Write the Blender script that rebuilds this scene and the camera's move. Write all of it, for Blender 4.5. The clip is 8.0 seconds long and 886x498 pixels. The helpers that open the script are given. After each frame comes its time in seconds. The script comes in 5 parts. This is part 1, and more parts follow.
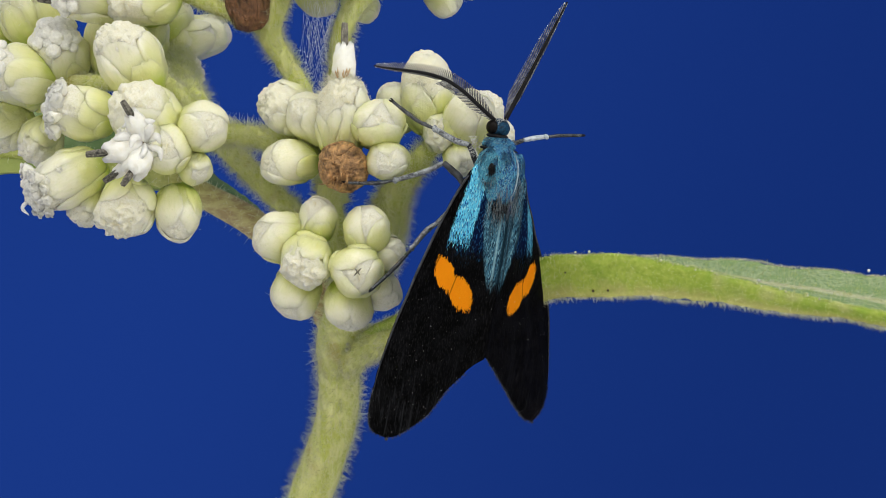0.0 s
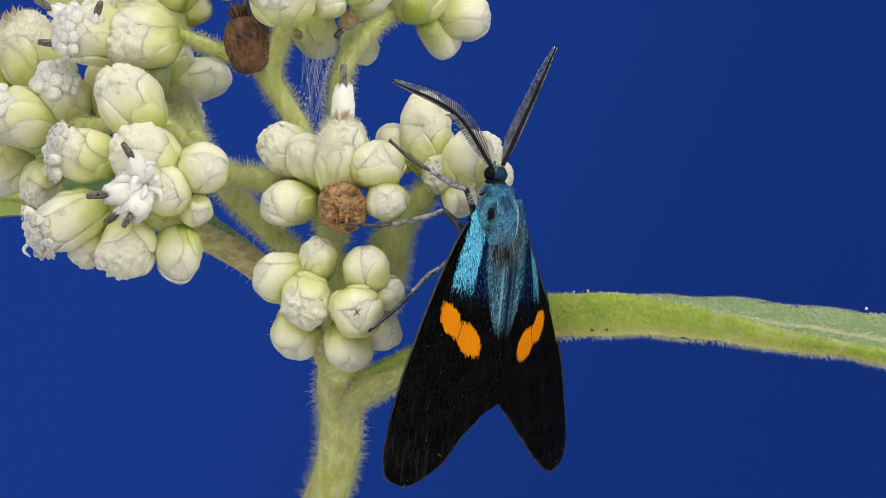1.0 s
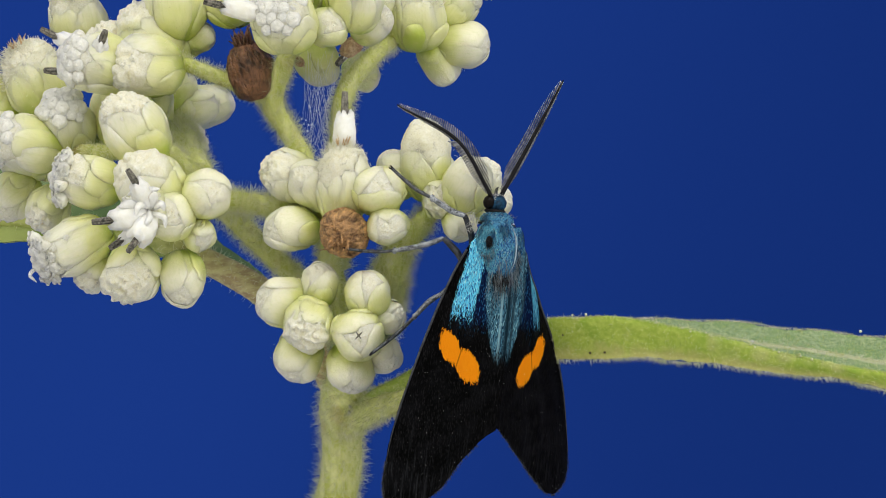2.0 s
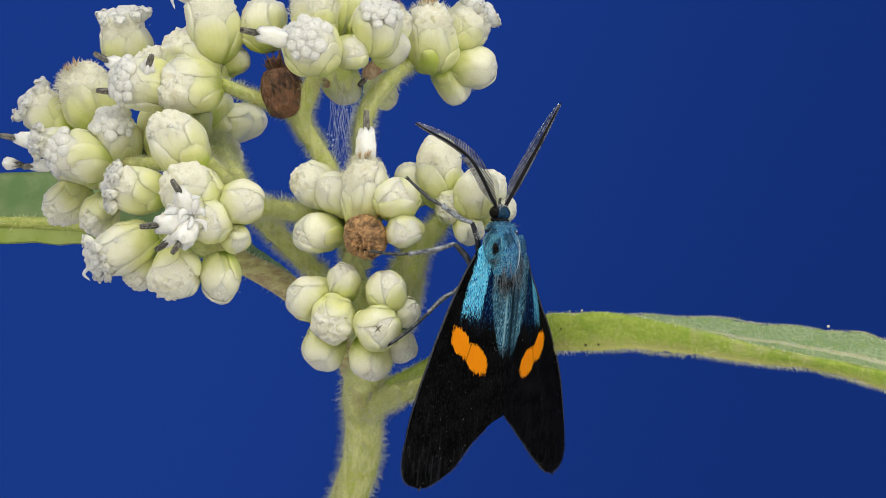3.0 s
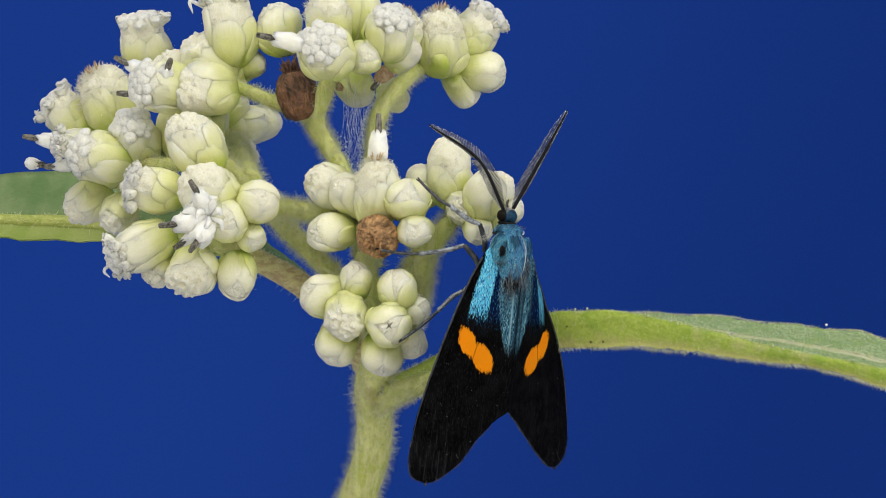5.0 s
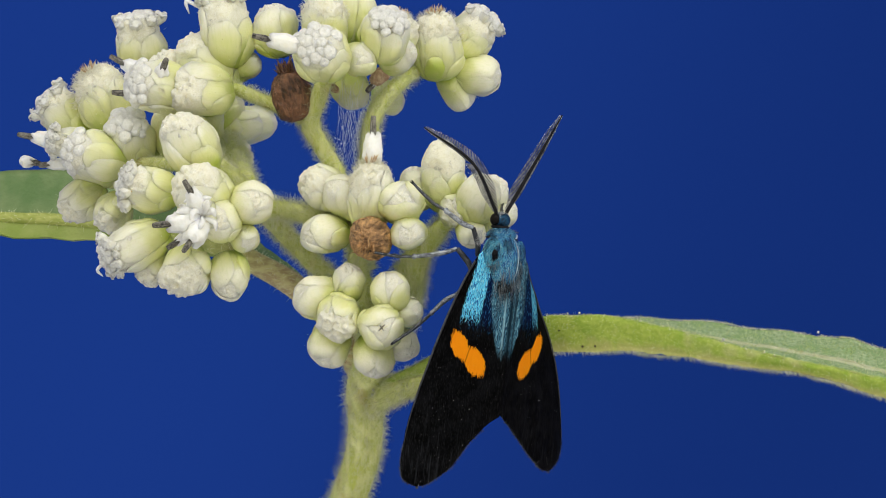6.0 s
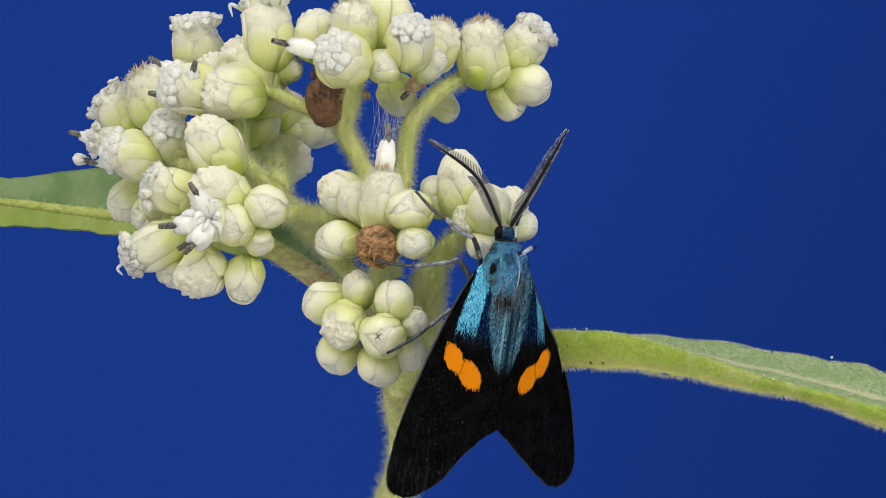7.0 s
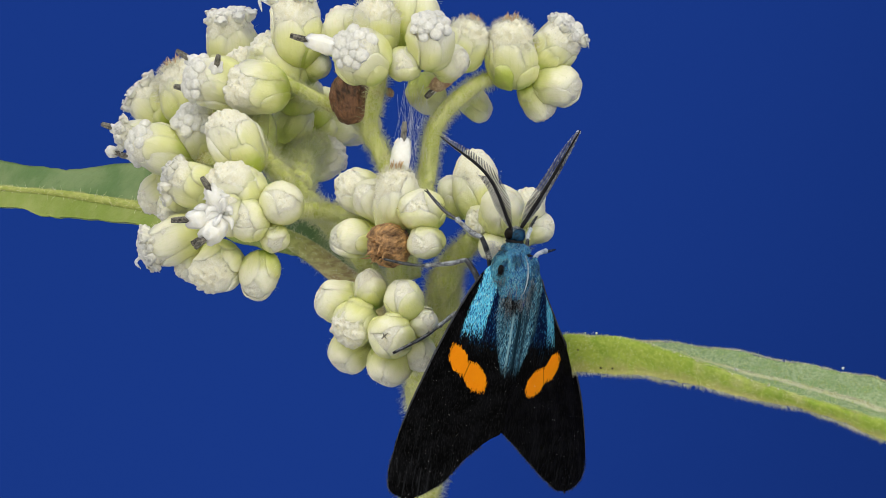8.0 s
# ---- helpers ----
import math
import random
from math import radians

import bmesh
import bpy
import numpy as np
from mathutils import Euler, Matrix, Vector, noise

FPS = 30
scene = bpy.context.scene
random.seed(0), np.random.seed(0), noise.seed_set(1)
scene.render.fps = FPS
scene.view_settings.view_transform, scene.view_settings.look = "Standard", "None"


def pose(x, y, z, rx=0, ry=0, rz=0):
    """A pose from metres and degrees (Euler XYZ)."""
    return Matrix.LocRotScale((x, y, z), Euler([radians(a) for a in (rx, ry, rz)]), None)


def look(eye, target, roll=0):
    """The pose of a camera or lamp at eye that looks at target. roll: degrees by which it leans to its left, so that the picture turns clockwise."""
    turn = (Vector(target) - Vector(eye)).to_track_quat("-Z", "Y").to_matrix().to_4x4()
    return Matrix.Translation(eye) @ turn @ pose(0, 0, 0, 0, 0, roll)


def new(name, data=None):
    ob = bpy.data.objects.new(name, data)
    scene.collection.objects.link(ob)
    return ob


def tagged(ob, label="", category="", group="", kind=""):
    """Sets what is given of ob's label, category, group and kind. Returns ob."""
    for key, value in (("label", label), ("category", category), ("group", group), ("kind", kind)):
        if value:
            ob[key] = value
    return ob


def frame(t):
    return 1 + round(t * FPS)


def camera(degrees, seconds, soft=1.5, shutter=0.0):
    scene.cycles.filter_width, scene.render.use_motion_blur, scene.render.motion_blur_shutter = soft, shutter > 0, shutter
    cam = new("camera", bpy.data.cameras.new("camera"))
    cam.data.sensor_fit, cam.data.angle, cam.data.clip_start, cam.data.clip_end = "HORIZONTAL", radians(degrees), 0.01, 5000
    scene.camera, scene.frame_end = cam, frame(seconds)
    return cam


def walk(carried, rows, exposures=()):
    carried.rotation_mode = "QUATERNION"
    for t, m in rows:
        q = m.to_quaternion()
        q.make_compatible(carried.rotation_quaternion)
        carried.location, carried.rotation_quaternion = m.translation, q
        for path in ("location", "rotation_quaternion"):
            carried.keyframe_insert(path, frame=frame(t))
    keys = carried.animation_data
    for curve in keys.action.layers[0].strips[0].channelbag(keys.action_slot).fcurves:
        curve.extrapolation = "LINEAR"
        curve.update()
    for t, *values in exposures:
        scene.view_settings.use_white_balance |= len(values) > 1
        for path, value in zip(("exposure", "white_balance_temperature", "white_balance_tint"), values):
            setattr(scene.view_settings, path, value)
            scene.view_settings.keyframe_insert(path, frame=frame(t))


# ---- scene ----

# A macro shot of a day-flying moth on a composite flower cluster, in front of blue paper.
cam = camera(12.0, 8.0, soft=0.9)
walk(cam, [
    (0.0, pose(-0.001234, -0.199796, -0.000022, 89.111, -0.328, -0.679)),
    (0.5, pose(-0.000906, -0.200439, 0.000391, 89.215, -0.211, -0.588)),
    (1.0, pose(-0.000776, -0.200760, -0.000347, 89.753, -0.078, -0.554)),
    (1.5, pose(-0.000854, -0.200904, -0.000281, 89.956, -0.054, -0.584)),
    (1.7, pose(-0.000749, -0.201479, -0.000283, 90.010, 0.001, -0.556)),
    (2.8, pose(-0.000219, -0.220139, -0.000375, 90.128, -0.094, -0.258)),
    (3.0, pose(-0.000141, -0.226669, -0.000392, 90.125, -0.121, -0.176)),
    (3.5, pose(-0.000059, -0.232643, -0.000421, 90.128, -0.189, -0.053)),
    (4.0, pose(0.000187, -0.232744, -0.000318, 90.091, -0.189, 0.026)),
    (4.5, pose(-0.000167, -0.233102, 0.000129, 89.968, -0.199, -0.078)),
    (5.8, pose(0.000100, -0.233600, 0.000040, 90.030, -0.790, -0.070)),
    (6.0, pose(-0.000090, -0.233656, 0.000157, 90.014, -0.991, -0.120)),
    (6.2, pose(0.009301, -0.233750, 0.000050, 90.073, -1.352, 2.205)),
    (6.5, pose(0.026834, -0.231434, 0.001063, 89.867, -1.891, 6.653)),
    (7.0, pose(0.044156, -0.227843, 0.002650, 89.517, -2.839, 11.309)),
    (7.5, pose(0.057166, -0.223282, 0.003216, 89.374, -3.595, 14.957)),
    (8.0, pose(0.061302, -0.221488, 0.003571, 89.269, -4.058, 16.124)),
])

# ---- light: a white diffusing tent and two soft flashes over the subject
world = bpy.data.worlds.new("studio")
scene.world = world
world.use_nodes = True
sky = world.node_tree
tent = sky.nodes.new("ShaderNodeTexCoord")
split = sky.nodes.new("ShaderNodeSeparateXYZ")
ramp = sky.nodes.new("ShaderNodeMapRange")
ramp.inputs[1].default_value, ramp.inputs[2].default_value = -1.0, 1.0
ramp.inputs[3].default_value, ramp.inputs[4].default_value = 0.44, 0.92
sky.links.new(tent.outputs["Generated"], split.inputs[0])
sky.links.new(split.outputs[2], ramp.inputs[0])
sky.links.new(ramp.outputs[0], sky.nodes["Background"].inputs[1])
sky.nodes["Background"].inputs[0].default_value = (1.0, 0.98, 0.91, 1)


def softbox(name, at, target, size, power, colour):
    lamp = bpy.data.lights.new(name, "AREA")
    lamp.shape, lamp.size, lamp.energy, lamp.color = "DISK", size, power, colour
    ob = new(name, lamp)
    ob.matrix_world = look(at, target)
    return ob


softbox("softbox_key", (-0.09, -0.17, 0.25), (-0.003, 0, 0), 0.16, 0.25, (1.0, 0.975, 0.92))
softbox("softbox_side", (0.19, -0.19, 0.15), (0.002, 0, 0), 0.14, 0.25, (1.0, 0.98, 0.94))
scene.view_settings.exposure = 0.0

MM = 0.001


# ---- materials
class Nodes:
    """Short ways to lay out a node material."""

    def __init__(self, name):
        self.mat = bpy.data.materials.new(name)
        self.mat.use_nodes = True
        self.tree = self.mat.node_tree
        self.bsdf = self.tree.nodes["Principled BSDF"]
        self.coord = self.tree.nodes.new("ShaderNodeTexCoord")

    def add(self, kind, **sockets):
        n = self.tree.nodes.new(kind)
        for k, v in sockets.items():
            self.put(n, k, v)
        return n

    def put(self, n, k, v):
        sock = n.inputs[int(k[1:])] if k[0] == "i" and k[1:].isdigit() else n.inputs[k]
        if isinstance(v, bpy.types.NodeSocket):
            self.tree.links.new(v, sock)
        else:
            sock.default_value = v

    def math(self, op, a, b=0.0, clamp=False):
        n = self.add("ShaderNodeMath", i0=a, i1=b)
        n.operation, n.use_clamp = op, clamp
        return n.outputs[0]

    def noise(self, vec, scale, detail=3.0, rough=0.55):
        n = self.add("ShaderNodeTexNoise", Vector=vec, Scale=scale, Detail=detail, Roughness=rough)
        return n.outputs["Fac"]

    def scaled(self, vec, s):
        n = self.add("ShaderNodeVectorMath", i0=vec, i1=s)
        n.operation = "MULTIPLY"
        return n.outputs[0]

    def mix(self, fac, a, b):
        n = self.tree.nodes.new("ShaderNodeMix")
        n.data_type = "RGBA"
        for sock, v in ((n.inputs[0], fac), (n.inputs[6], a), (n.inputs[7], b)):
            if isinstance(v, bpy.types.NodeSocket):
                self.tree.links.new(v, sock)
            else:
                sock.default_value = v if not isinstance(v, tuple) else (*v, 1) if len(v) == 3 else v
        return n.outputs[2]

    def step(self, v, lo, hi):
        n = self.add("ShaderNodeMapRange", i0=v, i1=lo, i2=hi)
        n.interpolation_type = "SMOOTHSTEP"
        return n.outputs[0]

    def bump(self, height, distance, strength=1.0):
        n = self.add("ShaderNodeBump", Strength=strength, Distance=distance, Height=height)
        self.tree.links.new(n.outputs[0], self.bsdf.inputs["Normal"])

    def set(self, **kw):
        for k, v in kw.items():
            self.put(self.bsdf, k.replace("_", " "), v)
        return self.mat

    def xyz(self, vec):
        n = self.add("ShaderNodeSeparateXYZ", i0=vec)
        return n.outputs


def soft_flesh(n, weight=0.2, scale=0.0005):
    n.bsdf.inputs["Subsurface Weight"].default_value = weight
    n.bsdf.inputs["Subsurface Radius"].default_value = (1.0, 0.96, 0.85)
    n.bsdf.inputs["Subsurface Scale"].default_value = scale


def bract_material(name, low, mid, top, a=0.05, b=0.42):
    """Involucre scale: green at its foot, paling to warm cream at its tip, with faint long fibres."""
    n = Nodes(name)
    obj = n.coord.outputs["Object"]
    z = n.math("DIVIDE", n.xyz(obj)[2], 2.5)
    info = n.add("ShaderNodeObjectInfo").outputs["Random"]
    wob = n.noise(obj, 1.3, 2.0)
    h = n.math("ADD", z, n.math("MULTIPLY", n.math("SUBTRACT", wob, 0.5), 0.45))
    h = n.math("ADD", h, n.math("MULTIPLY", n.math("SUBTRACT", info, 0.5), 0.22))
    col = n.mix(n.step(h, a, b), low, mid)
    col = n.mix(n.step(h, b, 0.85), col, top)
    fibre = n.noise(n.scaled(obj, (11.0, 11.0, 0.7)), 1.0, 3.0)
    fine = n.noise(obj, 13.0, 3.0, 0.6)
    col = n.mix(n.math("MULTIPLY", n.step(fibre, 0.45, 0.75), 0.16), col, low)
    blush = n.step(n.noise(obj, 2.6, 3.0), 0.58, 0.78)
    col = n.mix(n.math("MULTIPLY", blush, 0.20), col, (0.74, 0.62, 0.30))
    speck = n.math("MULTIPLY", n.step(n.noise(obj, 17.0, 3.0, 0.7), 0.66, 0.71), n.step(n.noise(obj, 2.0, 2.0), 0.50, 0.7))
    col = n.mix(n.math("MULTIPLY", speck, 0.7), col, (0.24, 0.19, 0.07))
    lump = n.noise(obj, 4.0, 2.0)
    n.bump(n.math("ADD", n.math("ADD", n.math("MULTIPLY", fibre, 0.35), n.math("MULTIPLY", lump, 1.2)), n.math("MULTIPLY", fine, 0.5)), 0.00006, 0.6)
    soft_flesh(n, 0.85, 0.0007)
    return n.set(Base_Color=col, Roughness=0.40, Specular_IOR_Level=0.5)


bract_mat = bract_material("bract_green_cream", (0.44, 0.54, 0.07), (0.71, 0.73, 0.30), (0.85, 0.83, 0.63))
bract_white = bract_material("bract_cream", (0.50, 0.59, 0.10), (0.74, 0.75, 0.35), (0.86, 0.84, 0.65), 0.02, 0.36)
bract_dull = bract_material("bract_back_green", (0.55, 0.64, 0.14), (0.78, 0.80, 0.36), (0.86, 0.85, 0.60), 0.02, 0.5)


def floret_top_material(name, stain):
    """Closed florets at a head's tip: warm white, bruised grey in patches."""
    n = Nodes(name)
    obj = n.coord.outputs["Object"]
    info = n.add("ShaderNodeObjectInfo").outputs["Random"]
    shift = n.add("ShaderNodeVectorMath", i0=obj, i1=n.add("ShaderNodeCombineXYZ", i0=n.math("MULTIPLY", info, 9.0)).outputs[0]).outputs[0]
    fine = n.noise(shift, 15.0, 4.0, 0.7)
    col = n.mix(n.step(fine, 0.3, 0.7), (0.80, 0.77, 0.58), (0.91, 0.89, 0.76))
    low = n.step(n.xyz(obj)[2], 1.9, 1.1)
    col = n.mix(low, col, (0.74, 0.76, 0.36))
    patch = n.math("MULTIPLY", n.step(n.noise(shift, 2.3, 3.0), 0.56, 0.68), n.step(n.noise(shift, 8.0, 4.0, 0.75), 0.42, 0.62))
    col = n.mix(n.math("MULTIPLY", patch, stain), col, (0.36, 0.34, 0.28))
    speck = n.step(n.noise(shift, 24.0, 2.0, 0.6), 0.68, 0.73)
    col = n.mix(n.math("MULTIPLY", speck, 0.6), col, (0.30, 0.24, 0.14))
    n.bump(n.math("ADD", fine, n.noise(shift, 6.0, 3.0)), 0.00007, 0.8)
    soft_flesh(n, 0.8, 0.0005)
    return n.set(Base_Color=col, Roughness=0.5)


bud_core = floret_top_material("bud_tip_cream", 0.22)
pale_core = floret_top_material("floret_tips_white_bruised", 0.6)
dome_core = floret_top_material("floret_mass_white", 0.2)


def plain_material(name, a, b, scale, rough=0.6, bump=0.00003, flesh=0.0, metal=0.0, stretch=(1, 1, 1)):
    n = Nodes(name)
    v = n.scaled(n.coord.outputs["Object"], tuple(1000.0 * s for s in stretch))
    big, fine = n.noise(v, scale * 0.25, 3.0), n.noise(v, scale, 4.0)
    f = n.math("ADD", n.math("MULTIPLY", big, 0.6), n.math("MULTIPLY", fine, 0.4))
    col = n.mix(n.step(f, 0.32, 0.68), a, b)
    n.bump(fine, bump, 0.8)
    if flesh:
        soft_flesh(n, flesh)
    return n.set(Base_Color=col, Roughness=rough, Metallic=metal)


def unit_material(name, a, b, scale, rough=0.6, bump=0.00004, flesh=0.0, stretch=(1, 1, 1)):
    """For meshes built in radii and scaled down."""
    n = Nodes(name)
    v = n.scaled(n.coord.outputs["Object"], stretch)
    big, fine = n.noise(v, scale * 0.3, 3.0), n.noise(v, scale, 4.0)
    f = n.math("ADD", n.math("MULTIPLY", big, 0.6), n.math("MULTIPLY", fine, 0.4))
    col = n.mix(n.step(f, 0.32, 0.68), a, b)
    n.bump(fine, bump, 0.9)
    if flesh:
        soft_flesh(n, flesh)
    return n.set(Base_Color=col, Roughness=rough)


petal_mat = unit_material("floret_white", (0.78, 0.76, 0.63), (0.91, 0.90, 0.82), 2.5, 0.5, 0.0001, 0.7)
dome_mat = unit_material("floret_bud_grey_white", (0.76, 0.75, 0.66), (0.91, 0.90, 0.83), 3.0, 0.5, 0.0001, 0.6)
brown_mat = unit_material("withered_brown", (0.060, 0.024, 0.009), (0.74, 0.42, 0.18), 4.0, 0.45, 0.0003, 0.0, (1.8, 1.8, 0.8))
dark_brown_mat = unit_material("withered_dark_brown", (0.022, 0.010, 0.007), (0.30, 0.14, 0.075), 5.0, 0.36, 0.0003, 0.0, (1.1, 1.1, 0.8))
floret_sac_mat = plain_material("floret_sac_white", (0.86, 0.85, 0.76), (0.96, 0.95, 0.90), 4.0, 0.4, 0.00006, 0.8)
style_mat = plain_material("style_charcoal", (0.010, 0.009, 0.007), (0.30, 0.28, 0.23), 12.0, 0.5)
bristle_mat = plain_material("bristle_straw", (0.50, 0.27, 0.11), (0.80, 0.62, 0.36), 3.0, 0.6)


def hair_material(name, a, b):
    """Fine clear hairs that let half of the light through."""
    n = Nodes(name)
    v = n.scaled(n.coord.outputs["Object"], (1000.0, 1000.0, 1000.0))
    col = n.mix(n.step(n.noise(v, 2.0, 2.0), 0.35, 0.65), a, b)
    n.set(Base_Color=col, Roughness=0.4)
    through_light = n.add("ShaderNodeBsdfTranslucent", Color=col)
    both = n.add("ShaderNodeMixShader", i0=0.5, i1=n.bsdf.outputs[0], i2=through_light.outputs[0])
    n.tree.links.new(both.outputs[0], n.tree.nodes["Material Output"].inputs["Surface"])
    return n.mat


pappus_mat = hair_material("pappus_cream", (0.90, 0.88, 0.70), (0.96, 0.95, 0.86))
hair_mat = hair_material("hair_pale", (0.88, 0.90, 0.55), (0.96, 0.96, 0.80))
leaf_hair = hair_material("leaf_hair_pale", (0.62, 0.70, 0.24), (0.86, 0.90, 0.58))
silk_mat = plain_material("silk_white", (0.70, 0.72, 0.75), (0.88, 0.88, 0.88), 2.0, 0.4)
speck_mat = plain_material("pollen_white", (0.60, 0.60, 0.58), (0.9, 0.9, 0.88), 9.0, 0.5)


def stem_material():
    n = Nodes("stem_yellow_green")
    v = n.scaled(n.coord.outputs["Object"], (1000.0, 1000.0, 1000.0))
    streak = n.noise(n.scaled(v, (3.0, 3.0, 0.45)), 1.0, 4.0)
    blot = n.noise(v, 0.35, 3.0)
    fine = n.noise(v, 7.0, 3.0)
    col = n.mix(n.step(streak, 0.35, 0.7), (0.58, 0.63, 0.14), (0.85, 0.86, 0.42))
    col = n.mix(n.math("MULTIPLY", n.step(blot, 0.58, 0.74), 0.7), col, (0.42, 0.32, 0.11))
    col = n.mix(n.math("MULTIPLY", n.step(fine, 0.5, 0.7), 0.4), col, (0.90, 0.90, 0.58))
    n.bump(n.math("ADD", streak, n.math("MULTIPLY", fine, 0.5)), 0.0001, 0.8)
    soft_flesh(n, 0.6)
    return n.set(Base_Color=col, Roughness=0.6)


stem_mat = stem_material()


def leaf_material():
    """Grey-green downy upper side, yellow-green towards the turned edge (UV x: across, y: along)."""
    n = Nodes("leaf_green")
    uv = n.xyz(n.coord.outputs["UV"])
    v = n.scaled(n.coord.outputs["Object"], (1000.0, 1000.0, 1000.0))
    down = n.noise(v, 5.0, 4.0)
    vein = n.noise(v, 1.1, 4.0)
    top = n.mix(n.step(down, 0.3, 0.7), (0.16, 0.26, 0.10), (0.38, 0.47, 0.26))
    top = n.mix(n.step(vein, 0.5, 0.62), top, (0.22, 0.33, 0.13))
    edge = n.mix(n.step(down, 0.3, 0.7), (0.28, 0.40, 0.035), (0.43, 0.53, 0.085))
    edge = n.mix(n.math("MULTIPLY", n.step(vein, 0.48, 0.66), 0.6), edge, (0.22, 0.36, 0.025))
    pale = n.step(n.noise(v, 0.5, 2.0), 0.55, 0.75)
    edge = n.mix(n.math("MULTIPLY", pale, 0.5), edge, (0.58, 0.54, 0.28))
    across = n.math("ADD", uv[0], n.math("MULTIPLY", n.math("SUBTRACT", down, 0.5), 0.06))
    edge = n.mix(n.math("MULTIPLY", n.step(n.math("ADD", across, n.math("MULTIPLY", n.math("SUBTRACT", vein, 0.5), 0.25)), 0.86, 1.0), 0.6), edge, (0.52, 0.44, 0.19))
    col = n.mix(n.step(across, 0.60, 0.66), top, edge)
    rib = n.step(n.math("ABSOLUTE", n.math("SUBTRACT", across, 0.4)), 0.06, 0.02)
    col = n.mix(n.math("MULTIPLY", rib, 0.7), col, (0.62, 0.60, 0.42))
    n.bump(n.math("ADD", n.math("MULTIPLY", vein, 1.5), down), 0.00006, 0.7)
    soft_flesh(n, 0.12)
    return n.set(Base_Color=col, Roughness=0.6)


leaf_mat = leaf_material()
dark_spot_mat = plain_material("leaf_spot_brown", (0.03, 0.02, 0.008), (0.12, 0.09, 0.03), 9.0, 0.7)
bead_mat = plain_material("gland_pale", (0.62, 0.66, 0.30), (0.88, 0.88, 0.74), 9.0, 0.25)


def back_leaf_material():
    n = Nodes("leaf_green_midrib")
    uv = n.xyz(n.coord.outputs["UV"])
    v = n.scaled(n.coord.outputs["Object"], (1000.0, 1000.0, 1000.0))
    down, wide = n.noise(v, 3.0, 3.0), n.noise(v, 0.4, 3.0)
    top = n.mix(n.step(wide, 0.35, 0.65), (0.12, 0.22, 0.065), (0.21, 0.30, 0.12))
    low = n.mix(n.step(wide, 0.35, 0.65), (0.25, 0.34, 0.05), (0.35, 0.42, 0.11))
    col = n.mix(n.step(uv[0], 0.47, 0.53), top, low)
    rib = n.step(n.math("ABSOLUTE", n.math("SUBTRACT", uv[0], 0.5)), 0.07, 0.02)
    col = n.mix(n.math("MULTIPLY", rib, 0.8), col, (0.50, 0.53, 0.20))
    red = n.math("MULTIPLY", n.step(uv[1], 0.45, 0.2), n.step(n.math("ABSOLUTE", n.math("SUBTRACT", uv[0], 0.62)), 0.18, 0.04))
    col = n.mix(n.math("MULTIPLY", red, 0.8), col, (0.30, 0.16, 0.08))
    n.bump(down, 0.0001, 0.7)
    soft_flesh(n, 0.12)
    return n.set(Base_Color=col, Roughness=0.55)


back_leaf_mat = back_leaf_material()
def rib_material():
    n = Nodes("rib_reddish_green")
    v = n.scaled(n.coord.outputs["Object"], (1000.0, 1000.0, 1000.0))
    f = n.noise(n.scaled(v, (1.0, 1.0, 2.5)), 1.6, 4.0)
    foot = n.mix(n.step(f, 0.35, 0.65), (0.46, 0.34, 0.17), (0.66, 0.60, 0.29))
    blade = n.mix(n.step(f, 0.35, 0.65), (0.36, 0.42, 0.08), (0.52, 0.56, 0.16))
    col = n.mix(n.step(n.xyz(v)[0], -8.5, -14.0), foot, blade)
    n.bump(f, 0.0001, 0.8)
    soft_flesh(n, 0.1)
    return n.set(Base_Color=col, Roughness=0.6)


rib_mat = rib_material()



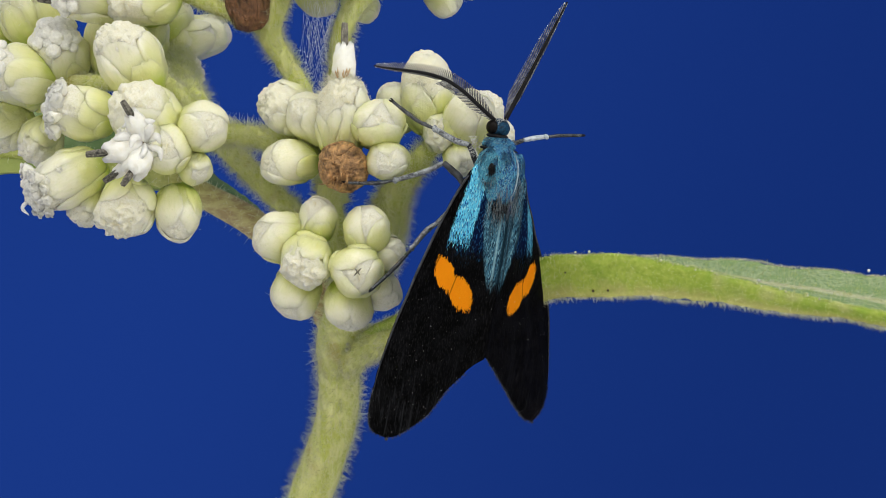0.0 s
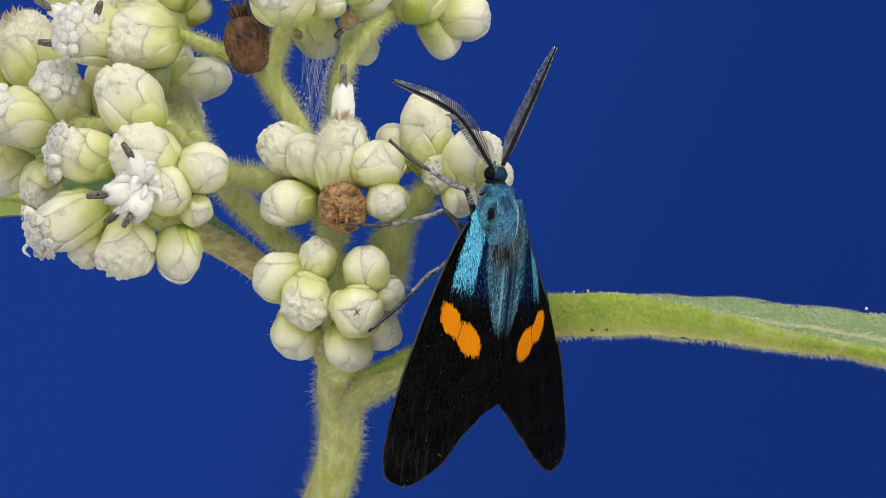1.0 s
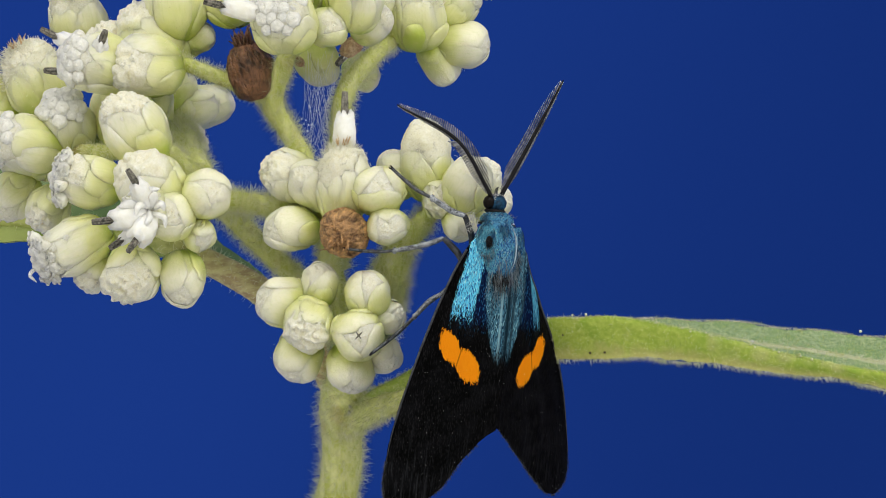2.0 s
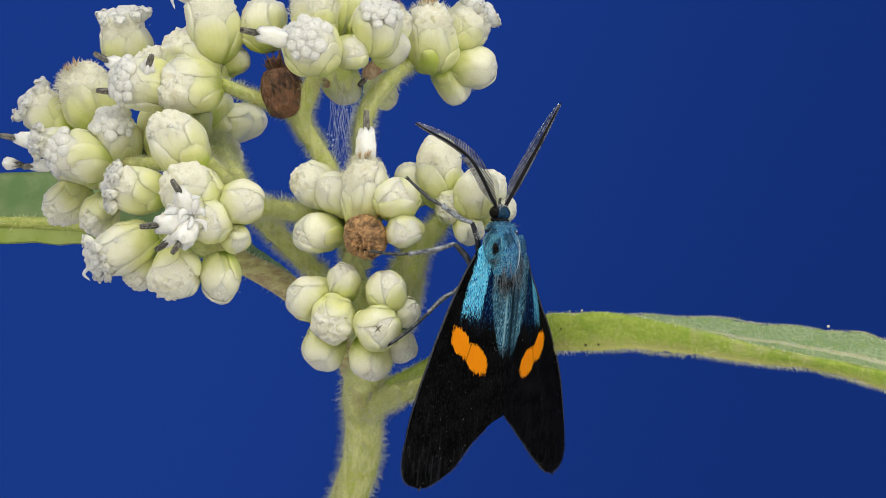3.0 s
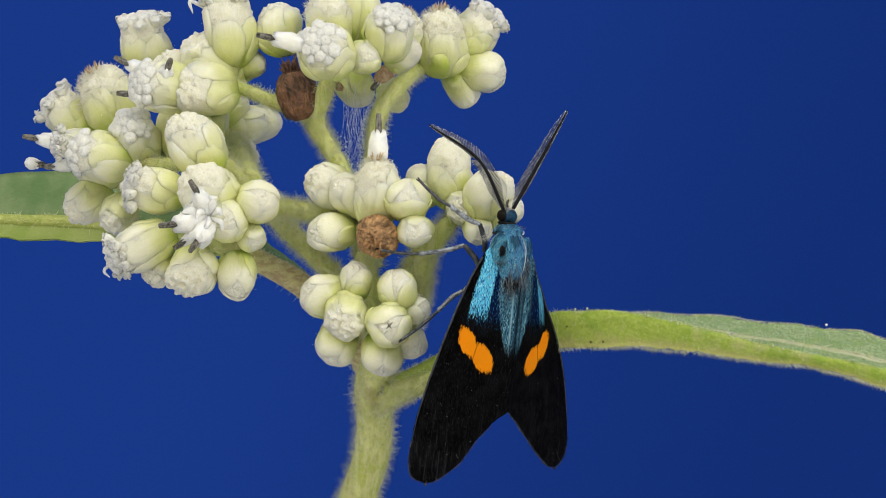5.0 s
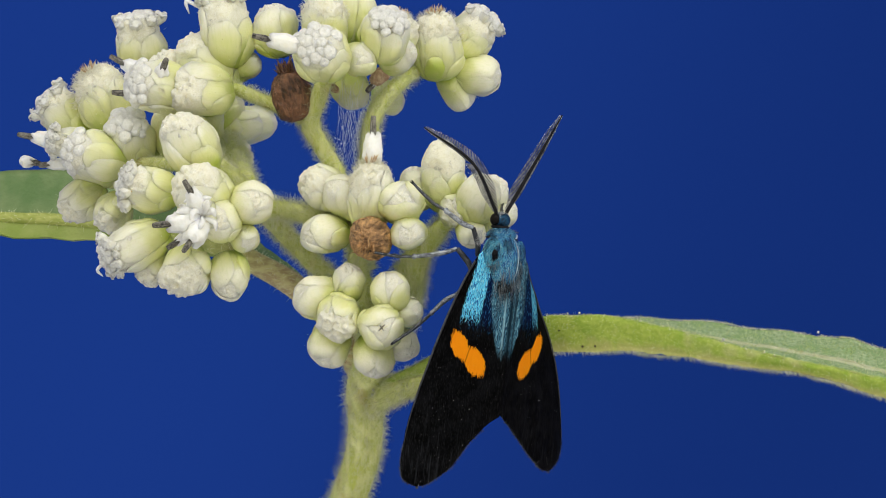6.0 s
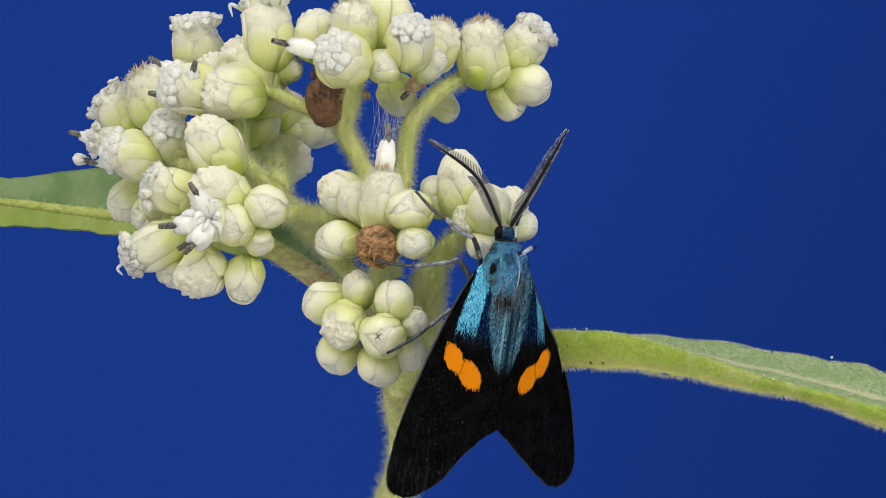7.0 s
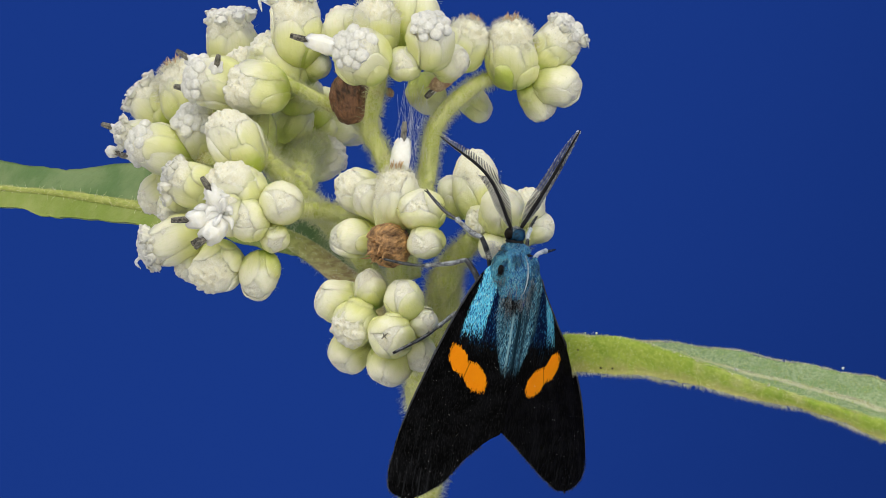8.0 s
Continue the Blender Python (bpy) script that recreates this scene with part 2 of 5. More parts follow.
def wing_material():
    """Black scales, a cyan streak and a steel-blue inner field near the base, an orange band."""
    n = Nodes("wing_scales")
    v = n.scaled(n.coord.outputs["Object"], (1000.0, 1000.0, 1000.0))
    x, y, _ = n.xyz(v)
    ax = n.math("ABSOLUTE", x)
    rag = n.noise(n.scaled(v, (9.0, 1.3, 4.0)), 1.0, 3.0, 0.7)
    grain = n.noise(v, 22.0, 3.0, 0.7)
    tile = n.add("ShaderNodeTexVoronoi", Vector=n.scaled(v, (34.0, 9.0, 10.0)), Scale=1.0).outputs["Color"]
    one, two, three = n.xyz(tile)
    jag = n.math("MULTIPLY", n.math("SUBTRACT", rag, 0.5), 1.5)
    jit = n.math("MULTIPLY", n.math("SUBTRACT", one, 0.5), 0.42)
    yy = n.math("ADD", n.math("ADD", y, jag), jit)
    xx = n.math("ADD", n.math("ADD", ax, n.math("MULTIPLY", jag, 0.12)), n.math("MULTIPLY", jit, 0.28))
    # cyan streak: leans outwards down the wing
    right = n.step(x, -0.1, 0.1)
    cx = n.math("SUBTRACT", n.math("SUBTRACT", 1.75, n.math("MULTIPLY", right, 0.12)), n.math("MULTIPLY", y, n.math("ADD", 0.197, n.math("MULTIPLY", right, 0.063))))
    off = n.math("ABSOLUTE", n.math("SUBTRACT", xx, cx))
    half = n.math("SUBTRACT", 0.42, n.math("MULTIPLY", y, 0.045))
    half = n.math("SUBTRACT", half, n.math("MULTIPLY", right, 0.26))
    streak = n.math("MULTIPLY", n.step(n.math("SUBTRACT", off, half), 0.03, -0.05), n.step(n.math("ADD", yy, jit), -3.75, -3.3))
    # inner field: narrows towards its end
    edge = n.math("ADD", n.math("MULTIPLY", n.step(y, -6.4, -2.6), 0.84), 0.46)
    field = n.math("MULTIPLY", n.step(n.math("SUBTRACT", xx, edge), 0.04, -0.08), n.step(yy, -5.7, -4.7))
    # orange band of two lobes
    def lobe(px, py, rx, ry, lean):
        c, s = math.cos(radians(lean)), math.sin(radians(lean))
        jo = n.math("MULTIPLY", jag, 0.45)
        dx = n.math("ADD", n.math("SUBTRACT", ax, px), n.math("MULTIPLY", jit, 0.35))
        dy = n.math("ADD", n.math("ADD", n.math("SUBTRACT", y, py), jo), n.math("MULTIPLY", jit, 0.5))
        a = n.math("DIVIDE", n.math("ADD", n.math("MULTIPLY", dx, c), n.math("MULTIPLY", dy, s)), rx)
        b = n.math("DIVIDE", n.math("SUBTRACT", n.math("MULTIPLY", dy, c), n.math("MULTIPLY", dx, s)), ry)
        return n.step(n.math("ADD", n.math("MULTIPLY", a, a), n.math("MULTIPLY", b, b)), 1.08, 0.92)
    orange = n.math("MAXIMUM", lobe(2.92, -5.05, 0.46, 0.80, -24), lobe(1.95, -5.88, 0.56, 0.86, -38))
    seam = n.step(n.math("ABSOLUTE", n.math("ADD", n.math("SUBTRACT", ax, 2.42), n.math("MULTIPLY", n.math("ADD", y, 5.5), 0.26))), 0.015, 0.045)
    orange = n.math("MULTIPLY", orange, n.math("ADD", n.math("MULTIPLY", seam, 0.55), 0.45))
    strip = n.noise(n.scaled(v, (24.0, 1.5, 8.0)), 1.0, 4.0, 0.8)
    lean = n.step(x, 0.1, -0.1)
    shade = n.math("ADD", n.math("MULTIPLY", strip, 0.55), n.math("MULTIPLY", two, 0.45))
    # glints on single scales, painted as pale cells
    spark = n.step(three, 0.86, 0.93)
    blue = n.mix(n.step(shade, 0.26, 0.58), (0.004, 0.085, 0.36), (0.15, 0.66, 0.92))
    blue = n.mix(n.math("MULTIPLY", spark, 0.75), blue, (0.50, 0.95, 1.0))
    steel = n.mix(n.step(shade, 0.30, 0.70), (0.004, 0.024, 0.055), (0.085, 0.24, 0.35))
    steel = n.mix(n.math("MULTIPLY", spark, 0.7), steel, (0.36, 0.66, 0.76))
    # pleats' highlight and shade put into the colour: pale crest, dark fold streaks
    ridge = n.step(n.math("ABSOLUTE", n.math("ADD", x, n.math("ADD", 0.36, n.math("MULTIPLY", jag, 0.04)))), 0.08, 0.02)
    steel = n.mix(n.math("MULTIPLY", ridge, 0.55), steel, (0.36, 0.60, 0.68))
    folds = n.noise(n.scaled(v, (2.6, 0.10, 0.6)), 1.0, 2.0)
    steel = n.mix(n.math("MULTIPLY", n.step(folds, 0.50, 0.62), 0.7), steel, (0.004, 0.018, 0.035))
    seamline = n.step(ax, 0.05, 0.16)
    steel = n.mix(seamline, (0.01, 0.03, 0.05), steel)
    # sheen along the outer wing, painted as faint grey streaks
    tip_sheen = n.math("MULTIPLY", n.step(y, -7.0, -12.0), n.step(n.noise(n.scaled(v, (9.0, 0.7, 3.0)), 1.0, 3.0), 0.5, 0.75))
    ink = n.mix(n.step(n.noise(v, 1.2, 4.0), 0.4, 0.7), (0.0008, 0.0008, 0.001), (0.004, 0.004, 0.005))
    ink = n.mix(n.math("MULTIPLY", n.step(two, 0.7, 1.0), 0.5), ink, (0.020, 0.019, 0.021))
    ink = n.mix(n.math("MULTIPLY", tip_sheen, 0.5), ink, (0.035, 0.037, 0.042))
    navy = n.math("MULTIPLY", n.step(n.math("SUBTRACT", ax, cx), 0.3, 0.0), n.step(yy, -4.2, -3.4))
    col = n.mix(n.math("MULTIPLY", navy, 0.6), ink, (0.002, 0.010, 0.06))
    stray = n.math("MULTIPLY", n.math("MULTIPLY", n.step(three, 0.84, 0.90), n.step(yy, -4.6, -3.2)), n.step(n.math("SUBTRACT", ax, cx), 0.1, -0.1))
    col = n.mix(n.math("MULTIPLY", stray, 0.5), col, (0.03, 0.20, 0.42))
    col = n.mix(field, col, steel)
    # right wing's streak is dimmed in colour for its angle to the light
    col = n.mix(n.math("MULTIPLY", streak, n.math("ADD", n.math("MULTIPLY", lean, 0.35), 0.65)), col, blue)
    col = n.mix(orange, col, n.mix(grain, (0.80, 0.20, 0.003), (1.0, 0.36, 0.008)))
    shine = n.math("MAXIMUM", n.math("MULTIPLY", streak, 0.38), n.math("MULTIPLY", field, 0.42))
    fan = n.noise(n.scaled(v, (2.2, 0.16, 1.0)), 1.0, 2.0)
    n.bump(n.math("ADD", n.math("ADD", grain, strip), n.math("MULTIPLY", fan, 2.0)), 0.00005, 0.9)
    return n.set(Base_Color=col, Metallic=shine, Roughness=n.math("ADD", 0.72, n.math("MULTIPLY", shine, -0.45)),
                 Specular_IOR_Level=0.03)


wing_mat = wing_material()


def body_material():
    """Metallic scales, bright blue to cyan, with bare black patches between them; sheen partly painted in."""
    n = Nodes("body_blue_scales")
    v = n.scaled(n.coord.outputs["Object"], (1000.0, 1000.0, 1000.0))
    grain = n.noise(v, 20.0, 3.0, 0.7)
    tile = n.add("ShaderNodeTexVoronoi", Vector=n.scaled(v, (36.0, 18.0, 30.0)), Scale=1.0).outputs["Color"]
    one, two, three = n.xyz(tile)
    wide = n.noise(n.scaled(v, (1.4, 0.7, 1.4)), 1.25, 4.0)
    f = n.math("ADD", n.math("MULTIPLY", one, 0.35), n.math("MULTIPLY", grain, 0.65))
    col = n.mix(n.step(f, 0.33, 0.66), (0.006, 0.10, 0.46), (0.20, 0.70, 1.0))
    side = n.step(n.math("ADD", n.xyz(v)[0], n.math("MULTIPLY", n.noise(v, 1.6, 3.0), 1.4)), -0.15, -0.75)
    green = n.math("MAXIMUM", n.step(n.noise(v, 1.1, 2.0), 0.52, 0.66), side)
    col = n.mix(n.math("MULTIPLY", green, 0.45), col, (0.16, 0.66, 0.74))
    # glints painted as near-white cyan cells
    col = n.mix(n.step(three, 0.87, 0.93), col, (0.55, 0.95, 1.0))
    # navy mottling, which also paints in the dark parts of the sheen
    col = n.mix(n.math("MULTIPLY", n.step(wide, 0.45, 0.62), 0.75), col, (0.002, 0.022, 0.10))
    bare = n.step(two, 0.86, 0.92)
    col = n.mix(n.math("MULTIPLY", bare, 0.8), col, (0.002, 0.006, 0.02))
    n.bump(n.math("ADD", n.math("ADD", grain, one), n.math("MULTIPLY", wide, 2.0)), 0.00016, 1.0)
    return n.set(Base_Color=col, Metallic=0.45, Roughness=0.24)


body_mat = body_material()
head_mat = plain_material("head_dark_blue_scales", (0.002, 0.005, 0.012), (0.008, 0.07, 0.15), 8.0, 0.35, 0.0001, 0, 0.6)
ink_mat = plain_material("moth_black", (0.003, 0.003, 0.004), (0.014, 0.014, 0.017), 9.0, 0.6)
ink_mat.node_tree.nodes["Principled BSDF"].inputs["Specular IOR Level"].default_value = 0.15
barb_mat = plain_material("barb_dark_grey", (0.01, 0.01, 0.012), (0.26, 0.26, 0.26), 6.0, 0.3)
eye_mat = plain_material("eye_black", (0.002, 0.0015, 0.0015), (0.006, 0.004, 0.003), 30.0, 0.3, 0.00001)
eye_mat.node_tree.nodes["Principled BSDF"].inputs["Specular IOR Level"].default_value = 0.12
tarsus_mat = plain_material("leg_grey_scales", (0.003, 0.004, 0.006), (0.12, 0.13, 0.15), 15.0, 0.24, 0.00004, 0, 0.35, (1, 1, 1))
tibia_mat = plain_material("leg_silver_scales", (0.012, 0.014, 0.018), (0.44, 0.47, 0.52), 11.0, 0.32, 0.00004, 0, 0.2)
femur_mat = plain_material("leg_black_scales", (0.003, 0.004, 0.006), (0.05, 0.055, 0.07), 13.0, 0.4)
for dark, gloss in ((tarsus_mat, 0.8), (femur_mat, 0.45)):
    dark.node_tree.nodes["Principled BSDF"].inputs["Specular IOR Level"].default_value = gloss
pale_leg_mat = plain_material("leg_pale_blue_scales", (0.25, 0.32, 0.42), (0.62, 0.68, 0.74), 6.0, 0.5)
down_mat = plain_material("down_grey", (0.015, 0.022, 0.034), (0.34, 0.40, 0.44), 5.0, 0.4)
white_down_mat = plain_material("down_white", (0.40, 0.40, 0.38), (0.80, 0.79, 0.75), 3.0, 0.6)


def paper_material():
    """Blue background paper with its own glow, light falloff painted darker to one side."""
    n = Nodes("backdrop_blue_glow")
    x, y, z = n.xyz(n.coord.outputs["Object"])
    # falloff of the light across the paper, put into the glow's colour
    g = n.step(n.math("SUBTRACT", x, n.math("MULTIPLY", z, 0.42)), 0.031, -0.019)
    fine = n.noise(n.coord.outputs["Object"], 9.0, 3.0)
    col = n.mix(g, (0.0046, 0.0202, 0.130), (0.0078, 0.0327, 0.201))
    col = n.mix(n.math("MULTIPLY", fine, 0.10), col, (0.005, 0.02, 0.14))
    # emission stands in for lamps on the paper
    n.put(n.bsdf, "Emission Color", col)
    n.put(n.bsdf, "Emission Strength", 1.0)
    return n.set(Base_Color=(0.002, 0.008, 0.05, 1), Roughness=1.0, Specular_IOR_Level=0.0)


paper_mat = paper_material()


# ---- building helpers
def mesh_object(name, verts, faces, material, smooth=True, uvs=None):
    me = bpy.data.meshes.new(name)
    me.from_pydata([tuple(v) for v in verts], [], faces)
    me.materials.append(material)
    if smooth:
        me.polygons.foreach_set("use_smooth", [True] * len(me.polygons))
    if uvs is not None:
        lay = me.uv_layers.new(name="UVMap")
        idx = np.empty(len(me.loops), dtype=np.int32)
        me.loops.foreach_get("vertex_index", idx)
        lay.data.foreach_set("uv", np.asarray(uvs, dtype=np.float32)[idx].ravel())
    me.update()
    return me


def child(name, me, parent, m=None, label=""):
    """One mesh object under a thing or a part, at the pose m in its parent's space."""
    ob = new(name, me)
    ob.parent = parent
    if m is not None:
        ob.matrix_basis = m
    return tagged(ob, label)


def grid_faces(nu, nv, closed=False):
    out = []
    for i in range(nu - 1):
        for j in range(nv if closed else nv - 1):
            k = (j + 1) % nv
            out.append((i * nv + j, i * nv + k, (i + 1) * nv + k, (i + 1) * nv + j))
    return out


def spline(points, n):
    """n points along a smooth curve through the given ones."""
    p = [Vector(q) for q in points]
    p = [p[0] * 2 - p[1]] + p + [p[-1] * 2 - p[-2]]
    out = []
    for i in range(n):
        s = i / (n - 1) * (len(p) - 3)
        k = min(int(s), len(p) - 4)
        u = s - k
        a, b, c, d = p[k:k + 4]
        out.append(0.5 * ((2 * b) + (c - a) * u + (2 * a - 5 * b + 4 * c - d) * u * u + (3 * b - a - 3 * c + d) * u ** 3))
    return out


def tube(points, radii, sides=10, n=24, ridge=0.0, seed=0.0, cap=True):
    """Vertices and faces of a tapered tube, in the unit of the points."""
    pts = spline(points, n)
    rr = [np.interp(i / (n - 1), np.linspace(0, 1, len(radii)), radii) for i in range(n)]
    verts, faces = [], grid_faces(n, sides, True)
    t0 = (pts[1] - pts[0]).normalized()
    side = t0.orthogonal().normalized()
    for i, p in enumerate(pts):
        t = (pts[min(i + 1, n - 1)] - pts[max(i - 1, 0)]).normalized()
        side = (side - t * side.dot(t)).normalized()
        up = t.cross(side)
        for j in range(sides):
            a = 2 * math.pi * j / sides
            r = rr[i] * (1 + ridge * (0.5 * math.cos(5 * a + seed) + noise.noise((3 * math.cos(a) + seed, 3 * math.sin(a), i * 0.25))))
            verts.append(p + (side * math.cos(a) + up * math.sin(a)) * r)
    if cap:
        faces.append(tuple(range(sides))[::-1])
        faces.append(tuple((n - 1) * sides + j for j in range(sides)))
    return verts, faces


def mm(verts):
    return [Vector(v) * MM for v in verts]


def hairs(roots, ways, lengths, radius, bend=0.35, seed=1):
    """Many thin tapered hairs in one mesh (mm): three-sided, in two lengths."""
    r = np.random.RandomState(seed)
    roots, ways, lengths = np.asarray(roots, float), np.asarray(ways, float), np.asarray(lengths, float)
    k = len(roots)
    ways = ways / np.linalg.norm(ways, axis=1, keepdims=True)
    droop = r.normal(0, bend, (k, 3))
    mid = roots + ways * (lengths * 0.55)[:, None]
    w2 = ways + droop
    w2 /= np.linalg.norm(w2, axis=1, keepdims=True)
    tip = mid + w2 * (lengths * 0.45)[:, None]
    a = np.cross(ways, r.normal(0, 1, (k, 3)))
    a /= np.linalg.norm(a, axis=1, keepdims=True)
    b = np.cross(ways, a)
    rings = []
    for c, s in ((roots, 1.0), (mid, 0.75)):
        for j in range(3):
            ang = 2 * math.pi * j / 3
            rings.append(c + (a * math.cos(ang) + b * math.sin(ang)) * radius * s)
    v = np.stack(rings + [tip], 1).reshape(-1, 3)
    faces = []
    for i in range(k):
        o = 7 * i
        for j in range(3):
            q = (j + 1) % 3
            faces.append((o + j, o + q, o + 3 + q, o + 3 + j))
            faces.append((o + 3 + j, o + 3 + q, o + 6))
    return v, faces


def fuzz(name, parent, m, verts, faces, count, length, material, seed, radius=0.011, lean=0.5, label="", along=None):
    """Down on a surface given by vertices and faces in mm."""
    r = np.random.RandomState(seed)
    v = np.array([tuple(q) for q in verts])
    quads = np.array([f for f in faces if len(f) == 4])
    p = v[quads]
    nrm = np.cross(p[:, 2] - p[:, 0], p[:, 3] - p[:, 1])
    area = np.linalg.norm(nrm, axis=1)
    pick = r.choice(len(quads), count, p=area / area.sum())
    s, t = r.rand(count, 1), r.rand(count, 1)
    q = p[pick]
    root = (q[:, 0] * (1 - s) + q[:, 1] * s) * (1 - t) + (q[:, 3] * (1 - s) + q[:, 2] * s) * t
    way = nrm[pick] / (area[pick][:, None] + 1e-12) + r.normal(0, lean, (count, 3))
    if along is not None:
        way = way + np.asarray(along)
    long = length * r.uniform(0.4, 1.2, count)
    hv, hf = hairs(root, way, long, radius, 0.3, seed)
    me = mesh_object(name, hv * MM, hf, material)
    return tagged(child(name, me, parent, m, label), kind="stuff")


# ---- setting: blue paper sweep behind and under the plant
def backdrop():
    """A sheet of paper hung behind the plant, its foot curving a little forward on the table."""
    verts, nx = [], 21
    prof = [(0.026, -0.1885), (0.040, -0.184), (0.048, -0.165), (0.051, -0.12), (0.052, -0.04), (0.052, 0.06), (0.052, 0.26)]
    prof = spline([(0, a, b) for a, b in prof], 40)
    for q in prof:
        for j in range(nx):
            verts.append((-0.30 + 0.60 * j / (nx - 1), q.y, q.z))
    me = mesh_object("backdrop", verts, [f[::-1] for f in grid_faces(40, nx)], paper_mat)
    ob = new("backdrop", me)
    mod = ob.modifiers.new("thickness", "SOLIDIFY")
    mod.thickness = 0.0006
    mod.offset = -1
    return tagged(ob, "smooth self-glowing blue background paper hanging behind the plant", "backdrop", kind="structure")


# unseen table, added to carry the stem and bounce white light upwards
def table():
    bm = bmesh.new()
    bmesh.ops.create_cube(bm, size=1.0, matrix=Matrix.Translation((0, -0.10, -0.205)) @ Matrix.Diagonal((0.8, 0.7, 0.03, 1)))
    bmesh.ops.bevel(bm, geom=bm.edges[:], offset=0.004, segments=3, affect="EDGES")
    me = bpy.data.meshes.new("floor")
    bm.to_mesh(me)
    bm.free()
    me.materials.append(table_mat)
    return tagged(new("floor", me), "unseen matt white table top added under the plant to bounce light up", "floor", kind="structure")


table_mat = plain_material("table_white", (0.74, 0.73, 0.70), (0.80, 0.79, 0.77), 0.02, 0.7)
table()
backdrop()

# ---- the plant
BASE = Vector((-6.5, 6.0, -190.0)) * MM
plant = new("flowering_plant")
plant.location = BASE
tagged(plant, "hairy green flowering stem with clusters of cream buds and two leaves", "plant")
HOME = Matrix.Translation(-BASE)


def branch(name, points, radii, n=24, sides=12, down=60, length=0.42, seed=1, ridge=0.06, label=""):
    v, f = tube(points, [0.78 * q for q in radii], sides, n, ridge, seed * 1.7)
    ob = child(name, mesh_object(name, mm(v), f, stem_mat), plant, HOME, label)
    span = sum((Vector(points[i + 1]) - Vector(points[i])).length for i in range(len(points) - 1))
    fuzz("hairs", ob, None, v, f, int(3.2 * down * span), 1.25 * length, hair_mat, seed, 0.0082, 0.8)
    return ob


branch("stem", [(-6.5, 6.0, -190.0), (-6.6, 7.2, -110.0), (-7.4, 7.6, -50.0), (-7.0, 7.3, -28.0)], [1.9, 1.75, 1.6, 1.42], 30, 16, 2, 0.5, 3)
branch("stem", [(-7.0, 7.3, -28.0), (-6.55, 7.0, -22.0), (-5.5, 6.3, -16.5), (-4.62, 5.8, -13.85), (-3.86, 5.2, -11.3), (-3.78, 4.2, -9.32),
                (-3.78, 3.0, -7.77), (-3.44, 1.4, -6.14), (-2.8, -1.0, -4.5)], [1.42, 1.36, 1.34, 1.30, 1.28, 1.26, 1.4, 1.3, 1.0], 64, 16, 150, 0.5, 4)
branch("petiole", [(-4.0, 4.0, -8.9), (-2.9, 2.2, -8.2), (-1.5, 0.5, -7.4), (0.2, -1.2, -6.5), (1.6, -2.4, -5.8)], [0.85, 0.86, 0.82, 0.62, 0.3], 26, 12, 170, 0.45, 16)
branch("branch", [(-2.9, -0.8, -5.2), (-1.8, -2.2, -3.2), (-1.35, -3.2, -1.2), (-0.8, -3.7, 0.1), (0.3, -3.9, 1.4), (1.0, -3.7, 2.4)],
       [1.2, 1.15, 1.05, 0.8, 0.6, 0.45], 40, 14, 260, 0.5, 5)
branch("branch", [(-2.9, -1.0, -5.0), (-3.6, -2.0, -3.0), (-4.21, -2.6, -1.1), (-4.11, -3.0, 0.7), (-3.8, -4.4, 2.3)], [0.9, 0.8, 0.75, 0.7, 0.5], 34, 12, 170, 0.4, 6)
branch("branch", [(-3.0, -1.0, -5.6), (-3.6, -2.2, -4.8), (-4.1, -4.4, -3.8)], [0.9, 0.7, 0.5], 20, 12, 150, 0.4, 7)
branch("branch", [(-3.83, -1.4, -1.1), (-4.77, -1.2, 1.66), (-5.5, -0.8, 4.14), (-6.35, -0.4, 5.69), (-7.06, -0.6, 7.08), (-6.5, -1.5, 8.75), (-5.9, -2.6, 10.3)],
       [0.8, 0.75, 0.62, 0.60, 0.68, 0.58, 0.45], 50, 12, 150, 0.42, 8)
branch("branch", [(-7.0, -0.65, 7.2), (-8.67, -0.8, 7.85), (-10.22, -0.9, 8.46), (-12.2, -0.6, 9.3)], [0.6, 0.46, 0.46, 0.4], 26, 12, 130, 0.35, 9)
branch("branch", [(-3.84, -1.0, 0.7), (-3.88, 0.4, 4.4), (-3.67, 0.7, 7.2), (-2.75, 1.3, 8.8), (-1.26, 2.6, 10.2), (0.6, 3.6, 10.6)],
       [0.8, 0.66, 0.6, 0.6, 0.5, 0.42], 46, 12, 150, 0.42, 10)
branch("branch", [(-3.2, -0.6, -3.9), (-5.55, -0.2, -1.75), (-7.28, 0.2, -0.2), (-9.13, -0.4, 1.65), (-10.81, -1.2, 3.49), (-12.4, -2.0, 4.9), (-14.0, -1.6, 6.8), (-14.4, -0.5, 8.4)],
       [0.75, 0.66, 0.62, 0.64, 0.70, 0.66, 0.52, 0.4], 60, 12, 170, 0.5, 11)
branch("branch", [(-4.27, -3.2, 1.5), (-6.27, -3.0, 1.85), (-7.82, -2.4, 2.1), (-9.51, -3.0, 2.25), (-11.6, -4.6, 1.9)], [0.6, 0.62, 0.65, 0.6, 0.5], 34, 12, 190, 0.5, 12)
branch("branch", [(-10.8, -1.2, 3.5), (-11.5, 2.0, 5.0), (-11.8, 5.5, 6.0)], [1.15, 1.1, 0.9], 20, 12, 120, 0.5, 13)
branch("branch", [(-12.4, -2.0, 4.9), (-15.0, -1.6, 4.6), (-17.6, 0.2, 4.8)], [0.55, 0.5, 0.4], 22, 10, 90, 0.35, 14)


